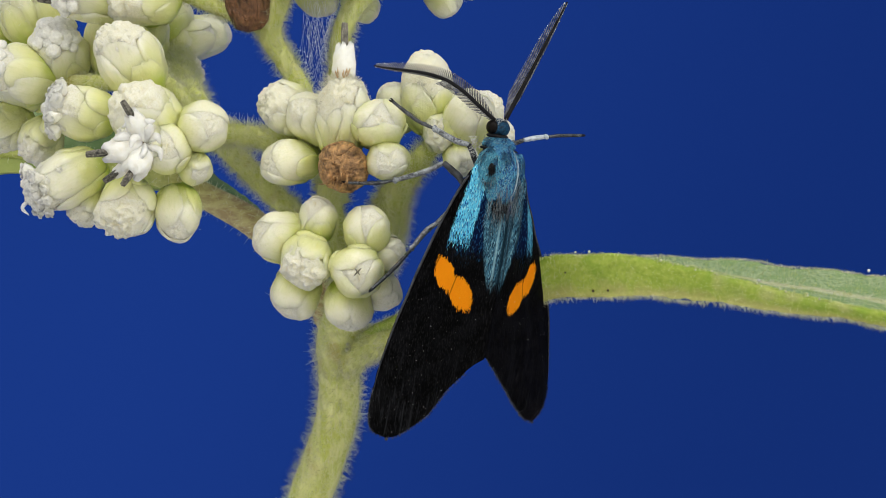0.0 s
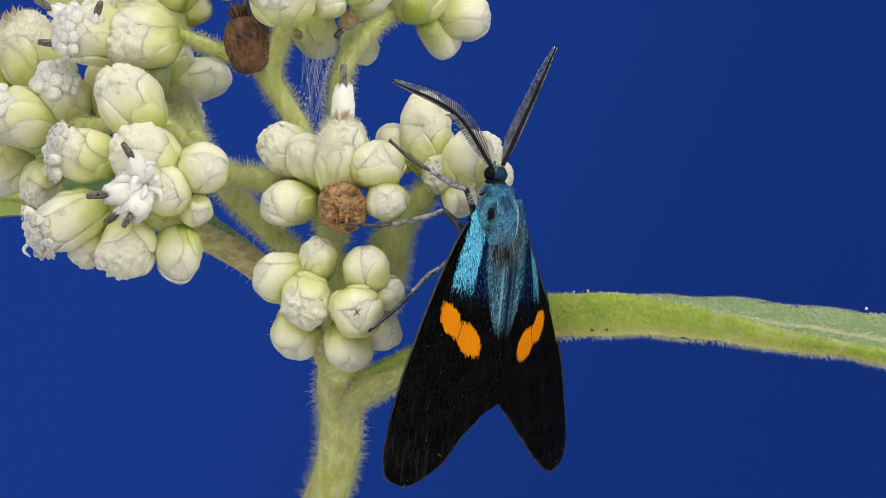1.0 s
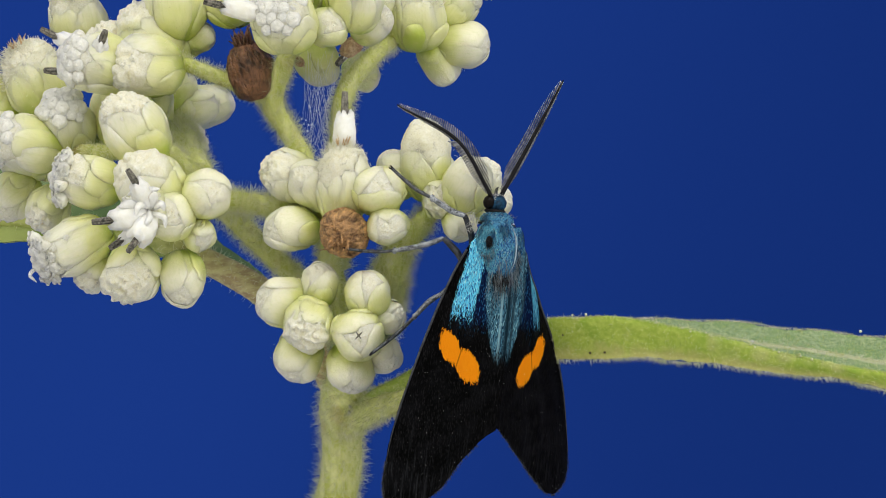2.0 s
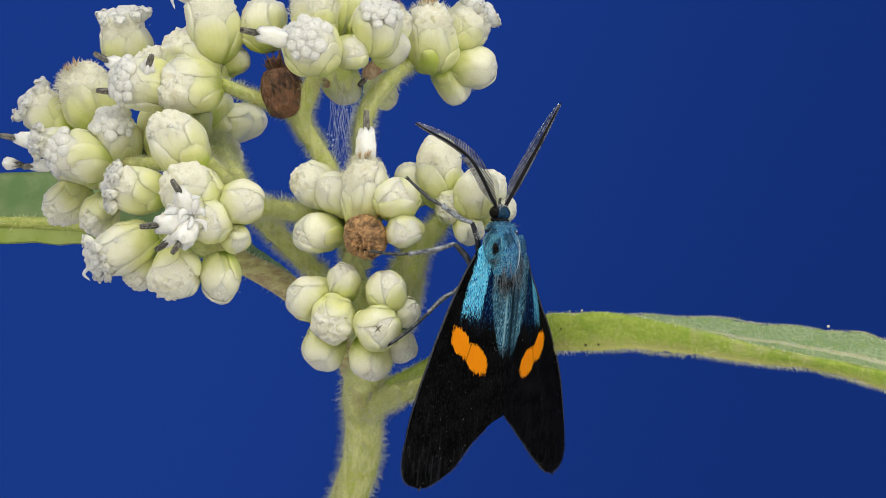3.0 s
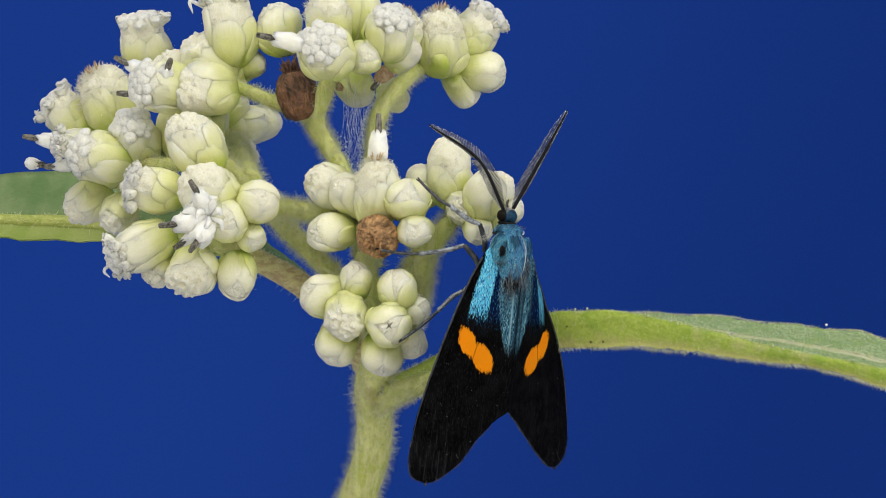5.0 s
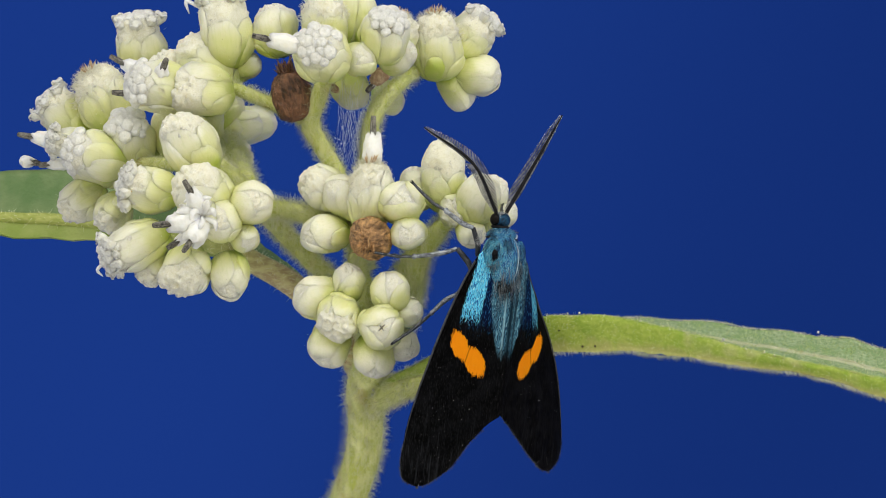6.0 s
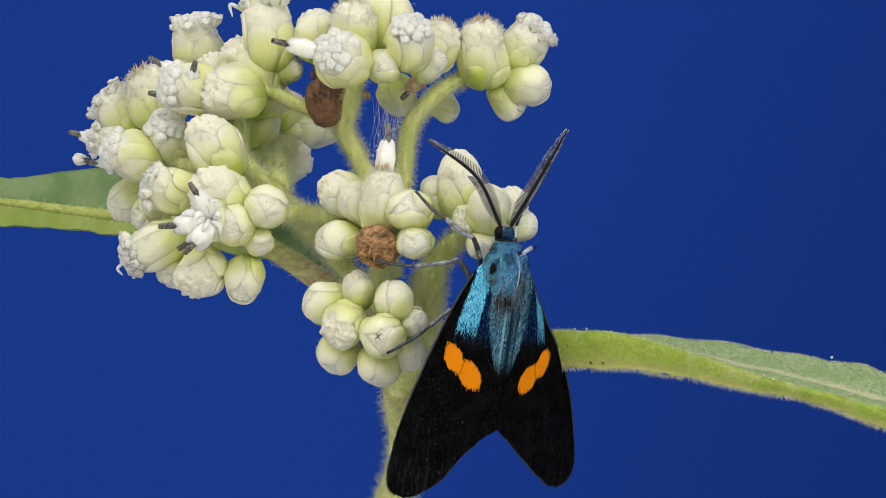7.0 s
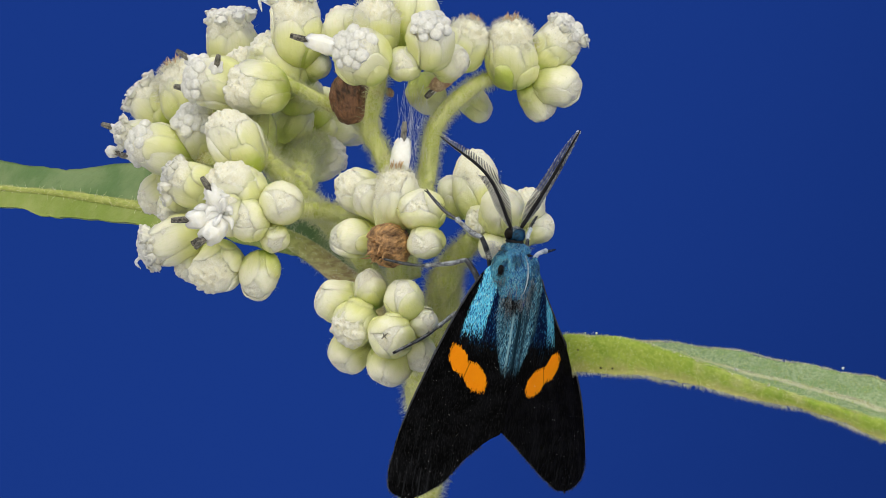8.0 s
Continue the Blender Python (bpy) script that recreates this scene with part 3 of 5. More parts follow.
# ---- leaves
def leaf_mesh(name, rails, material, along=90, across=22, thick=0.22, crinkle=0.10, teeth=0.0, us=None):
    """A blade lofted over four rails from base to tip; both sides and a rounded edge."""
    lines = [spline(r, along) for r in rails]
    us = us or [i / (len(rails) - 1) for i in range(len(rails))]
    top, uv = [], []
    for i in range(along):
        sec = spline([ln[i] for ln in lines], across)
        for j, p in enumerate(sec):
            w = np.interp(j / (across - 1), np.linspace(0, 1, len(us)), us)
            c = noise.noise((p.x * 0.5, p.y * 0.5, p.z * 0.5)) * crinkle + noise.noise((p.x * 2.2, p.y * 2.2, p.z * 2.2)) * crinkle * 0.4
            e = teeth * (noise.noise((i * 0.9, j * 0.0 + 3, 1.5))) if j in (0, across - 1) else 0.0
            top.append(Vector((p.x, p.y, p.z + c + e)))
            uv.append((w, i / (along - 1)))
    faces = grid_faces(along, across)
    nrm = [Vector((0, 0, 0)) for _ in top]
    for f in faces:
        k = (top[f[2]] - top[f[0]]).cross(top[f[3]] - top[f[1]])
        for q in f:
            nrm[q] += k
    low = [p - n.normalized() * thick for p, n in zip(top, nrm)]
    m = len(top)
    faces = faces + [tuple(q + m for q in f[::-1]) for f in faces]
    ring = [i * across for i in range(along)] + [(along - 1) * across + j for j in range(1, across)]
    ring += [i * across + across - 1 for i in range(along - 2, -1, -1)] + [j for j in range(across - 2, 0, -1)]
    for a, b in zip(ring, ring[1:] + ring[:1]):
        faces.append((a, a + m, b + m, b))
    return top + low, faces, uv + uv, lines


far_edge = [(-3.07, 3.2, -7.42), (-1.51, 2.0, -6.6), (0.67, 0.5, -5.5), (3.76, -1.2, -4.3), (6.35, -2.4, -3.7), (9.87, -2.9, -3.4), (12.9, -3.4, -3.45),
            (15.95, -3.8, -3.6), (18.97, -4.2, -4.0), (21.99, -4.6, -4.2), (24.0, -5.0, -4.7), (29.5, -5.8, -6.0), (36.0, -8.0, -9.5)]
mid_rib = [(-3.22, 2.8, -7.8), (-1.66, 1.1, -6.85), (0.67, -1.0, -5.6), (3.73, -2.8, -4.35), (6.31, -4.0, -3.75), (9.79, -4.7, -3.65), (12.8, -5.4, -3.95),
           (15.8, -6.0, -4.5), (18.78, -6.6, -4.9), (21.75, -7.1, -5.35), (23.8, -7.4, -5.8), (29.2, -8.1, -7.2), (36.0, -8.6, -10.0)]
fold = [(-3.37, 2.3, -7.72), (-1.8, -0.3, -6.7), (0.66, -2.6, -5.4), (3.71, -4.2, -4.1), (6.27, -5.2, -3.36), (9.74, -5.8, -3.25), (12.74, -6.5, -3.9),
        (15.71, -7.2, -4.6), (18.67, -7.9, -5.3), (21.63, -8.4, -5.85), (23.64, -8.7, -6.25), (29.0, -9.4, -7.7), (36.0, -9.2, -10.4)]
near_edge = [(-3.31, 2.9, -8.7), (-1.49, 0.8, -8.15), (0.67, -1.8, -7.2), (3.73, -3.2, -6.3), (6.31, -4.2, -5.4), (9.77, -5.3, -5.25), (12.76, -6.1, -5.3),
             (15.74, -6.9, -5.7), (18.7, -7.6, -6.0), (21.66, -8.1, -6.55), (23.67, -8.4, -7.22), (29.0, -9.1, -8.95), (36.0, -9.4, -11.6)]
v, f, uv, lines = leaf_mesh("leaf", [far_edge, mid_rib, fold, near_edge], leaf_mat, 110, 25, 0.2, 0.14, 0.06, [0.0, 0.4, 0.66, 1.0])
right_leaf = child("leaf", mesh_object("leaf", mm(v), f, leaf_mat, True, uv), plant, HOME, "long downy leaf with a turned yellow-green edge")
fuzz("down", right_leaf, None, v[:110 * 25], f[:109 * 24], 9000, 0.16, leaf_hair, 31, 0.009, 0.7)
fuzz("hairs", right_leaf, None, v[:110 * 25], f[:40 * 24], 1800, 0.34, hair_mat, 32, 0.0065, 0.9)


def fringe(parent, line, count, length, seed, way=(0, -0.2, -1), material=None, radius=0.010):
    """Hairs along an edge."""
    r = np.random.RandomState(seed)
    pts = np.array([tuple(p) for p in spline(line, 600)])
    root = pts[r.randint(0, 600, count)] + r.normal(0, 0.035, (count, 3))
    w = np.asarray(way, float) + r.normal(0, 0.45, (count, 3))
    hv, hf = hairs(root, w, length * r.uniform(0.3, 1.2, count), radius, 0.7, seed)
    return tagged(child("fringe", mesh_object("fringe", hv * MM, hf, material or hair_mat), parent), kind="stuff")


edge_far, edge_near, edge_fold, edge_rib = ([v[25 * i + j] for i in range(0, 110, 3)] for j in (0, 24, 16, 8))
fringe(right_leaf, edge_near, 2400, 0.30, 41, (0.3, -0.2, -1), hair_mat, 0.012)
fringe(right_leaf, edge_fold, 1500, 0.12, 42, (0, -0.6, 0.8), leaf_hair, 0.020)
fringe(right_leaf, edge_far, 3600, 0.13, 43, (-0.4, 0.1, 1), hair_mat, 0.012)
fringe(right_leaf, edge_rib[14:], 700, 0.32, 44, (0.6, -0.3, 0.5), None, 0.010)


def leaf_speck(at, size, material, name, label=""):
    r = random.Random(int(at[0] * 100))
    sv, n, m = [], 6, 10
    for i in range(n):
        th = math.pi * (i + 0.5) / n
        for j in range(m):
            a = 2 * math.pi * j / m
            k = size * r.uniform(0.85, 1.15)
            sv.append(Vector(at) + Vector((math.sin(th) * math.cos(a), 0.55 * math.cos(th), math.sin(th) * math.sin(a))) * k)
    child(name, mesh_object(name, mm(sv), grid_faces(n, m, True) + [tuple(range(m)), tuple((n - 1) * m + j for j in range(m))[::-1]], material), right_leaf, None, label)


leaf_speck((8.05, -5.02, -4.95), 0.065, dark_spot_mat, "leaf_spot", "dark brown spot")
leaf_speck((8.72, -5.15, -4.92), 0.06, dark_spot_mat, "leaf_spot", "dark brown spot")
leaf_speck((6.75, -5.0, -4.1), 0.05, dark_spot_mat, "leaf_spot")
leaf_speck((15.6, -6.2, -4.40), 0.09, speck_mat, "white_grain")
leaf_speck((20.87, -4.4, -3.95), 0.08, speck_mat, "white_grain")
for grain in ((-3.35, 1.62, -7.72), (-3.22, 1.66, -7.88), (-3.4, 1.65, -7.98)):
    leaf_speck(grain, 0.10, speck_mat, "white_grain")
beads = random.Random(12)
for q in spline(fold[3:9], 60)[::2]:
    leaf_speck(q + Vector((beads.uniform(-0.3, 0.3), -0.05, beads.uniform(0.0, 0.1))), beads.uniform(0.03, 0.065), bead_mat, "gland")

up_edge = [(-3.6, 4.6, -7.6), (-5.0, 2.6, -4.15), (-7.1, 3.6, -1.95), (-9.1, 5.0, -0.45), (-12.12, 7.2, 1.7), (-15.5, 9.5, 3.66), (-20.15, 12.8, 4.29), (-24.5, 15.2, 4.42), (-31.2, 19.0, 3.5), (-33.5, 20.3, 3.42), (-38, 22.8, 3.7), (-42, 25, 3.95), (-56, 33, 2.4)]
left_rib = [(-3.6, 4.4, -8.0), (-5.27, 2.0, -4.42), (-7.5, 2.3, -2.25), (-9.42, 3.2, -1.09), (-12.04, 5.0, 0.1), (-15.41, 8.0, 0.9), (-20.03, 11.5, 1.46), (-25.48, 14.6, 1.65), (-31.12, 18.0, 1.98), (-33.4, 19.4, 2.05), (-38, 22.4, 2.05), (-42, 25.0, 2.0), (-56, 33, 2.0)]
low_edge = [(-3.6, 4.5, -8.3), (-5.45, 1.8, -4.75), (-7.65, 2.1, -2.65), (-9.55, 2.9, -1.55), (-12.01, 4.7, -0.6), (-15.38, 7.6, -0.23), (-20.01, 11.2, 0.3), (-25.41, 14.0, 0.5), (-31.05, 17.5, 0.58), (-33.3, 18.9, 0.70), (-38, 22.0, 0.98), (-42, 24.5, 1.2), (-56, 32.8, 1.8)]
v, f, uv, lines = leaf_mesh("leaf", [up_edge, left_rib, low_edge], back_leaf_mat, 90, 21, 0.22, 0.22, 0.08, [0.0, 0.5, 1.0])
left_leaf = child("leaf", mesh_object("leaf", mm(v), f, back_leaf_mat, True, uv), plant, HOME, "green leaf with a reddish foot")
fringe(left_leaf, low_edge[:5], 300, 0.25, 45)
fringe(left_leaf, up_edge[:5], 200, 0.2, 46, (0, 0, 1))
v, f = tube([Vector(p) + Vector((0, -0.25, 0)) for p in left_rib], [0.75, 0.72, 0.66, 0.52, 0.38, 0.26, 0.18, 0.15, 0.1], 10, 60, 0.05)
rib = child("midrib", mesh_object("midrib", mm(v), f, rib_mat), left_leaf, None, "reddish hairy midrib")
fuzz("hairs", rib, None, v, f, 1700, 0.4, hair_mat, 33, 0.0095, 0.8)


# ---- flower heads: meshes in radii, axis +z
def profile(u, p):
    """Radius and height at u (0 foot, 1 tip) of a head p radii tall, and the outward normal."""
    a = math.pi * (u - 0.5)
    c, q = max(math.cos(a), 0.0), math.sin(a)
    g = c ** 0.82
    z = p * (0.46 - 0.46 * abs(q) if q < 0 else 0.46 + 0.54 * q ** 0.9)
    way = Vector((c ** 1.1, 0, math.copysign(abs(q) ** 1.1, q) * 2 / p)).normalized()
    return g, z, way


def top_height(d, p):
    """Height of the rounded top at a distance d from a head's axis."""
    return p * (0.46 + 0.54 * (1 - min(1.0, d) ** 2.44) ** 0.45)


def warp(v, seed, p):
    """The lumps, lean and blunt corners of one head, shared by its body and its scales."""
    a, h = math.atan2(v.y, v.x), v.z / p
    k = 1 + 0.17 * noise.noise((v.x * 0.8 + seed, v.y * 0.8, v.z * 0.6)) + 0.08 * noise.noise((v.x * 2.1, v.y * 2.1 + seed, v.z * 1.6))
    k *= 1 + 0.035 * math.cos(5 * a + seed) * h
    return Vector((v.x * k + 0.14 * math.sin(seed * 3) * h * h, v.y * k + 0.14 * math.cos(seed * 5) * h * h, v.z * (1 + 0.04 * noise.noise((v.x + seed, v.y, 0.3)))))


def core_mesh(seed, p, material, crumple, opening):
    """The body of a head, its tip a knot of folded florets."""
    n, m, verts = 44, 52, []
    cuts = [2 * math.pi * k / 4 + 0.5 * math.sin(seed * 7 + k * 2) for k in range(4)]
    for i in range(n):
        u = 0.02 + 0.978 * (1 - (1 - i / (n - 1)) ** 1.5)
        g, z, way = profile(u, p)
        for j in range(m):
            a = 2 * math.pi * j / m
            v = Vector((g * math.cos(a), g * math.sin(a), z))
            w = Vector((way.x * math.cos(a), way.x * math.sin(a), way.z))
            top = min(1.0, max(0.0, (opening + 0.12 - g) / 0.2)) if u > 0.5 else 0.0
            d = -0.022
            if top:
                near = noise.voronoi(Vector((v.x * 2.3 + seed, v.y * 2.3, v.z * 1.2)))[0]
                d += top * crumple * (0.9 * (near[1] - near[0]) ** 0.6 - 0.25 + 0.7 * noise.noise((v.x * 6 + seed, v.y * 6, v.z * 5)))
                gap = min(abs(g * math.sin(a - c + 0.8 * g)) if math.cos(a - c + 0.8 * g) > 0 else 9.0 for c in cuts)
                d -= top * (0.03 if crumple < 0.1 else 0.06) * math.exp(-(gap / 0.05) ** 2)
            verts.append(warp(v + w * d, seed, p))
    faces = grid_faces(n, m, True) + [tuple(range(m))[::-1], tuple((n - 1) * m + j for j in range(m))]
    return mesh_object("flower_head", verts, faces, material)


def bract_mesh(seed, p, centre, half, tip, lo, hi, twist, pointed, material):
    """A fleshy scale that hugs the head, one side tucked under its neighbour, its edges rounded over."""
    n, verts = 17, []
    side = [-1.0, -0.985, -0.94, -0.87, *(-0.75 + 0.1875 * k for k in range(9)), 0.87, 0.94, 0.985, 1.0]
    for i in range(n):
        s = (1 - (1 - i / (n - 1)) ** 1.6)
        u = 0.03 + (tip - 0.03) * s
        w = math.sqrt(max(0.0, 1 - (max(0.0, s - pointed) / (1 - pointed)) ** 2.2)) * (0.75 + 0.25 * s) + 0.04
        w *= 1 + 0.10 * noise.noise((s * 5, seed, centre))
        over = math.sqrt(max(0.0, 1 - (max(0.0, s - 0.86) / 0.14) ** 2))
        for t in side:
            a = centre + twist * s + half * w * t
            g, z, way = profile(min(0.985, u + 0.012 * noise.noise((t * 3, seed, centre)) * s), p)
            lift = lo + (hi - lo) * (t + 1) / 2 + 0.018 * (1 - t * t) * (1 - s) + 0.016 * noise.noise((2 * t + centre, 3 * s, seed))
            lift = -0.034 + (lift + 0.034) * over * math.sqrt(max(0.0, 1 - (max(0.0, abs(t) - 0.80) / 0.20) ** 2))
            v = Vector((g * math.cos(a), g * math.sin(a), z)) + Vector((way.x * math.cos(a), way.x * math.sin(a), way.z)) * lift
            verts.append(warp(v, seed, p))
    return mesh_object("bract", verts, grid_faces(n, len(side)), material)


def floret_mesh(seed, lobes=5, curl=1.0, belly=0.46):
    """A tubular floret with recurved lobes."""
    verts, faces, m = [], [], 15
    r2 = random.Random(seed)
    prof = [(0.0, 0.2), (0.2, 0.3), (0.45, belly), (0.62, belly * 1.02), (0.74, belly * 0.92), (0.82, belly * 0.6)]
    for z, r in prof:
        for j in range(m):
            a = 2 * math.pi * j / m
            k = 1 + 0.12 * math.cos(lobes * a)
            verts.append((r * k * math.cos(a), r * k * math.sin(a), z))
    faces += grid_faces(len(prof), m, True)
    faces.append(tuple((len(prof) - 1) * m + j for j in range(m)))
    for k in range(lobes):
        a0 = 2 * math.pi * k / lobes + r2.uniform(-0.2, 0.2)
        c = curl * r2.uniform(0.6, 1.4)
        out, nn = Vector((math.cos(a0), math.sin(a0), 0)), 7
        tan = Vector((-out.y, out.x, 0))
        o = len(verts)
        ang, p = 1.25, out * belly * 0.7 + Vector((0, 0, 0.72))
        for i in range(nn):
            s = i / (nn - 1)
            w = 0.21 * (1 - s ** 2.6) + 0.02
            d = out * math.cos(ang) + Vector((0, 0, math.sin(ang)))
            up = out * -math.sin(ang) + Vector((0, 0, math.cos(ang)))
            for t, h in ((-1, 0.0), (0, 0.08), (1, 0.0), (0, -0.07)):
                verts.append(p + tan * w * t + up * h * (1.2 - s))
            p = p + d * 0.062
            ang -= c * 0.52
        faces += [tuple(o + q for q in f) for f in grid_faces(nn, 4, True)]
        faces.append(tuple(o + (nn - 1) * 4 + q for q in range(4)))
    return mesh_object("floret", verts, faces, petal_mat)


def pip_mesh(seed):
    """An unopened floret: a knob with a faint cross at its top."""
    verts, n, m = [], 8, 12
    for i in range(n):
        th = math.pi * 0.92 * i / (n - 1) + 0.05
        for j in range(m):
            a = 2 * math.pi * j / m
            k = 1 - 0.10 * abs(math.sin(2.5 * a)) * math.sin(th) - (0.18 if i == 0 else 0)
            verts.append((math.sin(th) * k * math.cos(a), math.sin(th) * k * math.sin(a), math.cos(th) * k))
    return mesh_object("floret", verts, grid_faces(n, m, True) + [tuple(range(m)), tuple((n - 1) * m + j for j in range(m))[::-1]], dome_mat)


PROPORTIONS = (2.05, 2.5, 3.0)


def involucre(seed, p, material, core, tips, crumple, opening, low=(0.42, 0.70)):
    """A head's body, its five wrapped inner scales and its short outer ones."""
    r = random.Random(int(seed * 10))
    way = r.choice((-1, 1))
    inner = [bract_mesh(seed, p, k * 1.2566 + r.uniform(-0.16, 0.16), r.uniform(0.84, 1.0), r.uniform(*tips), 0.01 if way > 0 else 0.055, 0.055 if way > 0 else 0.01,
                        way * 0.45, r.uniform(0.35, 0.6), material) for k in range(5)]
    if opening < 0.4:
        inner = [bract_mesh(seed, p, k * 2.0944 + r.uniform(-0.3, 0.3), r.uniform(1.25, 1.5), r.uniform(*tips), 0.01 if way > 0 else 0.065, 0.065 if way > 0 else 0.01,
                            way * 0.7, r.uniform(0.5, 0.7), material) for k in range(3)]
    outer = [bract_mesh(seed, p, k * 1.65 + r.uniform(-0.4, 0.4), r.uniform(0.6, 0.95), r.uniform(*low), 0.06, 0.085, way * 0.25, r.uniform(0.1, 0.4), material) for k in range(4)]
    return core_mesh(seed, p, core, crumple, opening), inner, outer


def family(seeds, *what, **more):
    return {p: [involucre(k + p, p, *what, **more) for k in seeds] for p in PROPORTIONS}


SETS = {
    "bud": family((1.0, 4.3, 7.7, 11.2, 13.9), bract_mat, bud_core, (0.87, 0.96), 0.09, 0.36),
    "pale": family((2.0, 5.3, 8.7, 12.2, 15.1), bract_white, pale_core, (0.56, 0.80), 0.17, 0.95),
    "crown": family((2.6, 9.4), bract_white, pale_core, (0.46, 0.62), 0.06, 1.2),
    "cup": family((3.0, 6.3), bract_white, dome_core, (0.66, 0.74), 0.03, 0.8),
    "back": family((3.5, 6.8), bract_dull, bud_core, (0.86, 0.93), 0.05, 0.35),
}
FLORETS = [floret_mesh(s, 5, c) for s, c in ((1, 1.0), (2, 1.3), (3, 0.7))]
PIPS = [pip_mesh(s) for s in (1, 2)]


def bud_down(seed, p):
    """Sparse short hairs on a head's sides."""
    r = np.random.RandomState(seed)
    k = 70
    u, a = r.uniform(0.1, 0.75, k), r.uniform(0, 6.28, k)
    spots = [profile(q, p) for q in u]
    root = np.array([(g * math.cos(b), g * math.sin(b), z) for (g, z, w), b in zip(spots, a)])
    way = np.stack([np.cos(a), np.sin(a), 0.8 * (u - 0.3)], 1) + r.normal(0, 0.4, (k, 3))
    hv, hf = hairs(root, way, r.uniform(0.10, 0.20, k), 0.006, 0.3, seed)
    return mesh_object("hairs", hv, hf, hair_mat)


DOWN = {p: [bud_down(q, p) for q in (1, 2, 3)] for p in PROPORTIONS}


def axis_pose(at, axis, wide, tall, spin=0.0, lift=0.5):
    """tall: in radii."""
    q = Vector(axis).normalized().to_track_quat("Z", "Y").to_matrix().to_4x4()
    return (Matrix.Translation(Vector(at) * MM) @ q @ Matrix.Rotation(spin, 4, "Z")
            @ Matrix.Diagonal((wide / 2 * MM, wide / 2 * MM, wide / 2 * MM, 1)) @ Matrix.Translation((0, 0, -lift * tall)))


def turn_scale(spin, s=1.0, sz=1.0, tilt=0.0):
    return Matrix.Rotation(spin, 4, "Z") @ Matrix.Rotation(tilt, 4, "Y") @ Matrix.Diagonal((s, s, sz, 1))


def head(at, axis, wide, tall, kind="bud", label="", outer=3):
    """One flower head in mm: at its middle, along its axis."""
    r = random.Random(int(abs(at[0] * 971 + at[1] * 613 + at[2] * 389) * 10))
    p = min(PROPORTIONS, key=lambda q: abs(q - tall / (wide / 2)))
    m = HOME @ axis_pose(at, axis, wide, p, r.uniform(0, 6.28)) @ Matrix.Diagonal((r.uniform(0.96, 1.07), r.uniform(0.93, 1.02), 1.0, 1))
    family_name = {"dome": "cup", "bud": "bud", "back": "back", "crown": "crown"}.get(kind, "pale")
    core, inner, low = r.choice(SETS[family_name][p])
    ob = child("flower_head", core, plant, m, label)
    for k, me in enumerate(inner):
        child("bract", me, ob, turn_scale(r.uniform(-0.06, 0.06), r.uniform(0.985, 1.02), r.uniform(0.96, 1.02)))
    for me in low[:outer]:
        child("bract", me, ob, turn_scale(r.uniform(-0.3, 0.3), r.uniform(1.0, 1.03), r.uniform(0.85, 1.1)))
    child("hairs", r.choice(DOWN[p]), ob)
    if kind == "open":
        for k in range(24):
            ring = k >= 15
            a = k * 2.4 + r.uniform(-0.3, 0.3)
            d = r.uniform(0.60, 0.78) if ring else 0.55 * math.sqrt((k + 0.3) / 15)
            s = r.uniform(0.36, 0.56) if ring else r.uniform(0.22, 0.33)
            z = top_height(d, p) - (0.16 if ring else 0.11) + r.uniform(-0.04, 0.05)
            child("floret", r.choice(FLORETS if ring else PIPS), ob, Matrix.Translation((d * math.cos(a), d * math.sin(a), z)) @ Matrix.Rotation(a, 4, "Z")
                  @ Matrix.Rotation(0.8 * d + r.uniform(-0.25, 0.3), 4, "Y") @ Matrix.Rotation(r.uniform(-0.3, 0.3), 4, "X") @ Matrix.Diagonal((s, s, s * r.uniform(0.9, 1.4), 1)))
    if kind == "dome":
        for k in range(22):
            a, d = k * 2.4 + r.uniform(-0.12, 0.12), 0.80 * math.sqrt((k + 0.2) / 22)
            s = 0.27 * r.uniform(0.8, 1.2)
            z = top_height(d, p) - 0.07 + r.uniform(-0.05, 0.03)
            child("floret", r.choice(PIPS), ob, Matrix.Translation((d * math.cos(a), d * math.sin(a), z)) @ Matrix.Rotation(a, 4, "Z")
                  @ Matrix.Rotation(0.9 * d, 4, "Y") @ Matrix.Diagonal((s, s, s * 0.8, 1)))
    if kind == "bristle":
        rs = np.random.RandomState(int(wide * 100))
        k = 620
        a, u = rs.uniform(0, 6.28, k), rs.uniform(0.55, 0.97, k)
        spots = [profile(q, p) for q in u]
        g, z = np.array([q[0] for q in spots]), np.array([q[1] / p for q in spots])
        root = np.stack([g * np.cos(a), g * np.sin(a), z * p], 1)
        way = np.stack([g * np.cos(a), g * np.sin(a), 1.6 * (z - 0.45)], 1) + rs.normal(0, 0.3, (k, 3))
        tops = np.argsort(-z)[:40:2]
        for share, mat, long, thin in ((np.arange(k), pappus_mat, 0.26, 0.011), (tops, bristle_mat, 0.34, 0.04)):
            hv, hf = hairs(root[share], way[share], long * rs.uniform(0.5, 1.15, len(share)), thin, 0.2, 3)
            tagged(child("pappus", mesh_object("pappus", hv, hf, mat), ob), kind="stuff")
    return ob


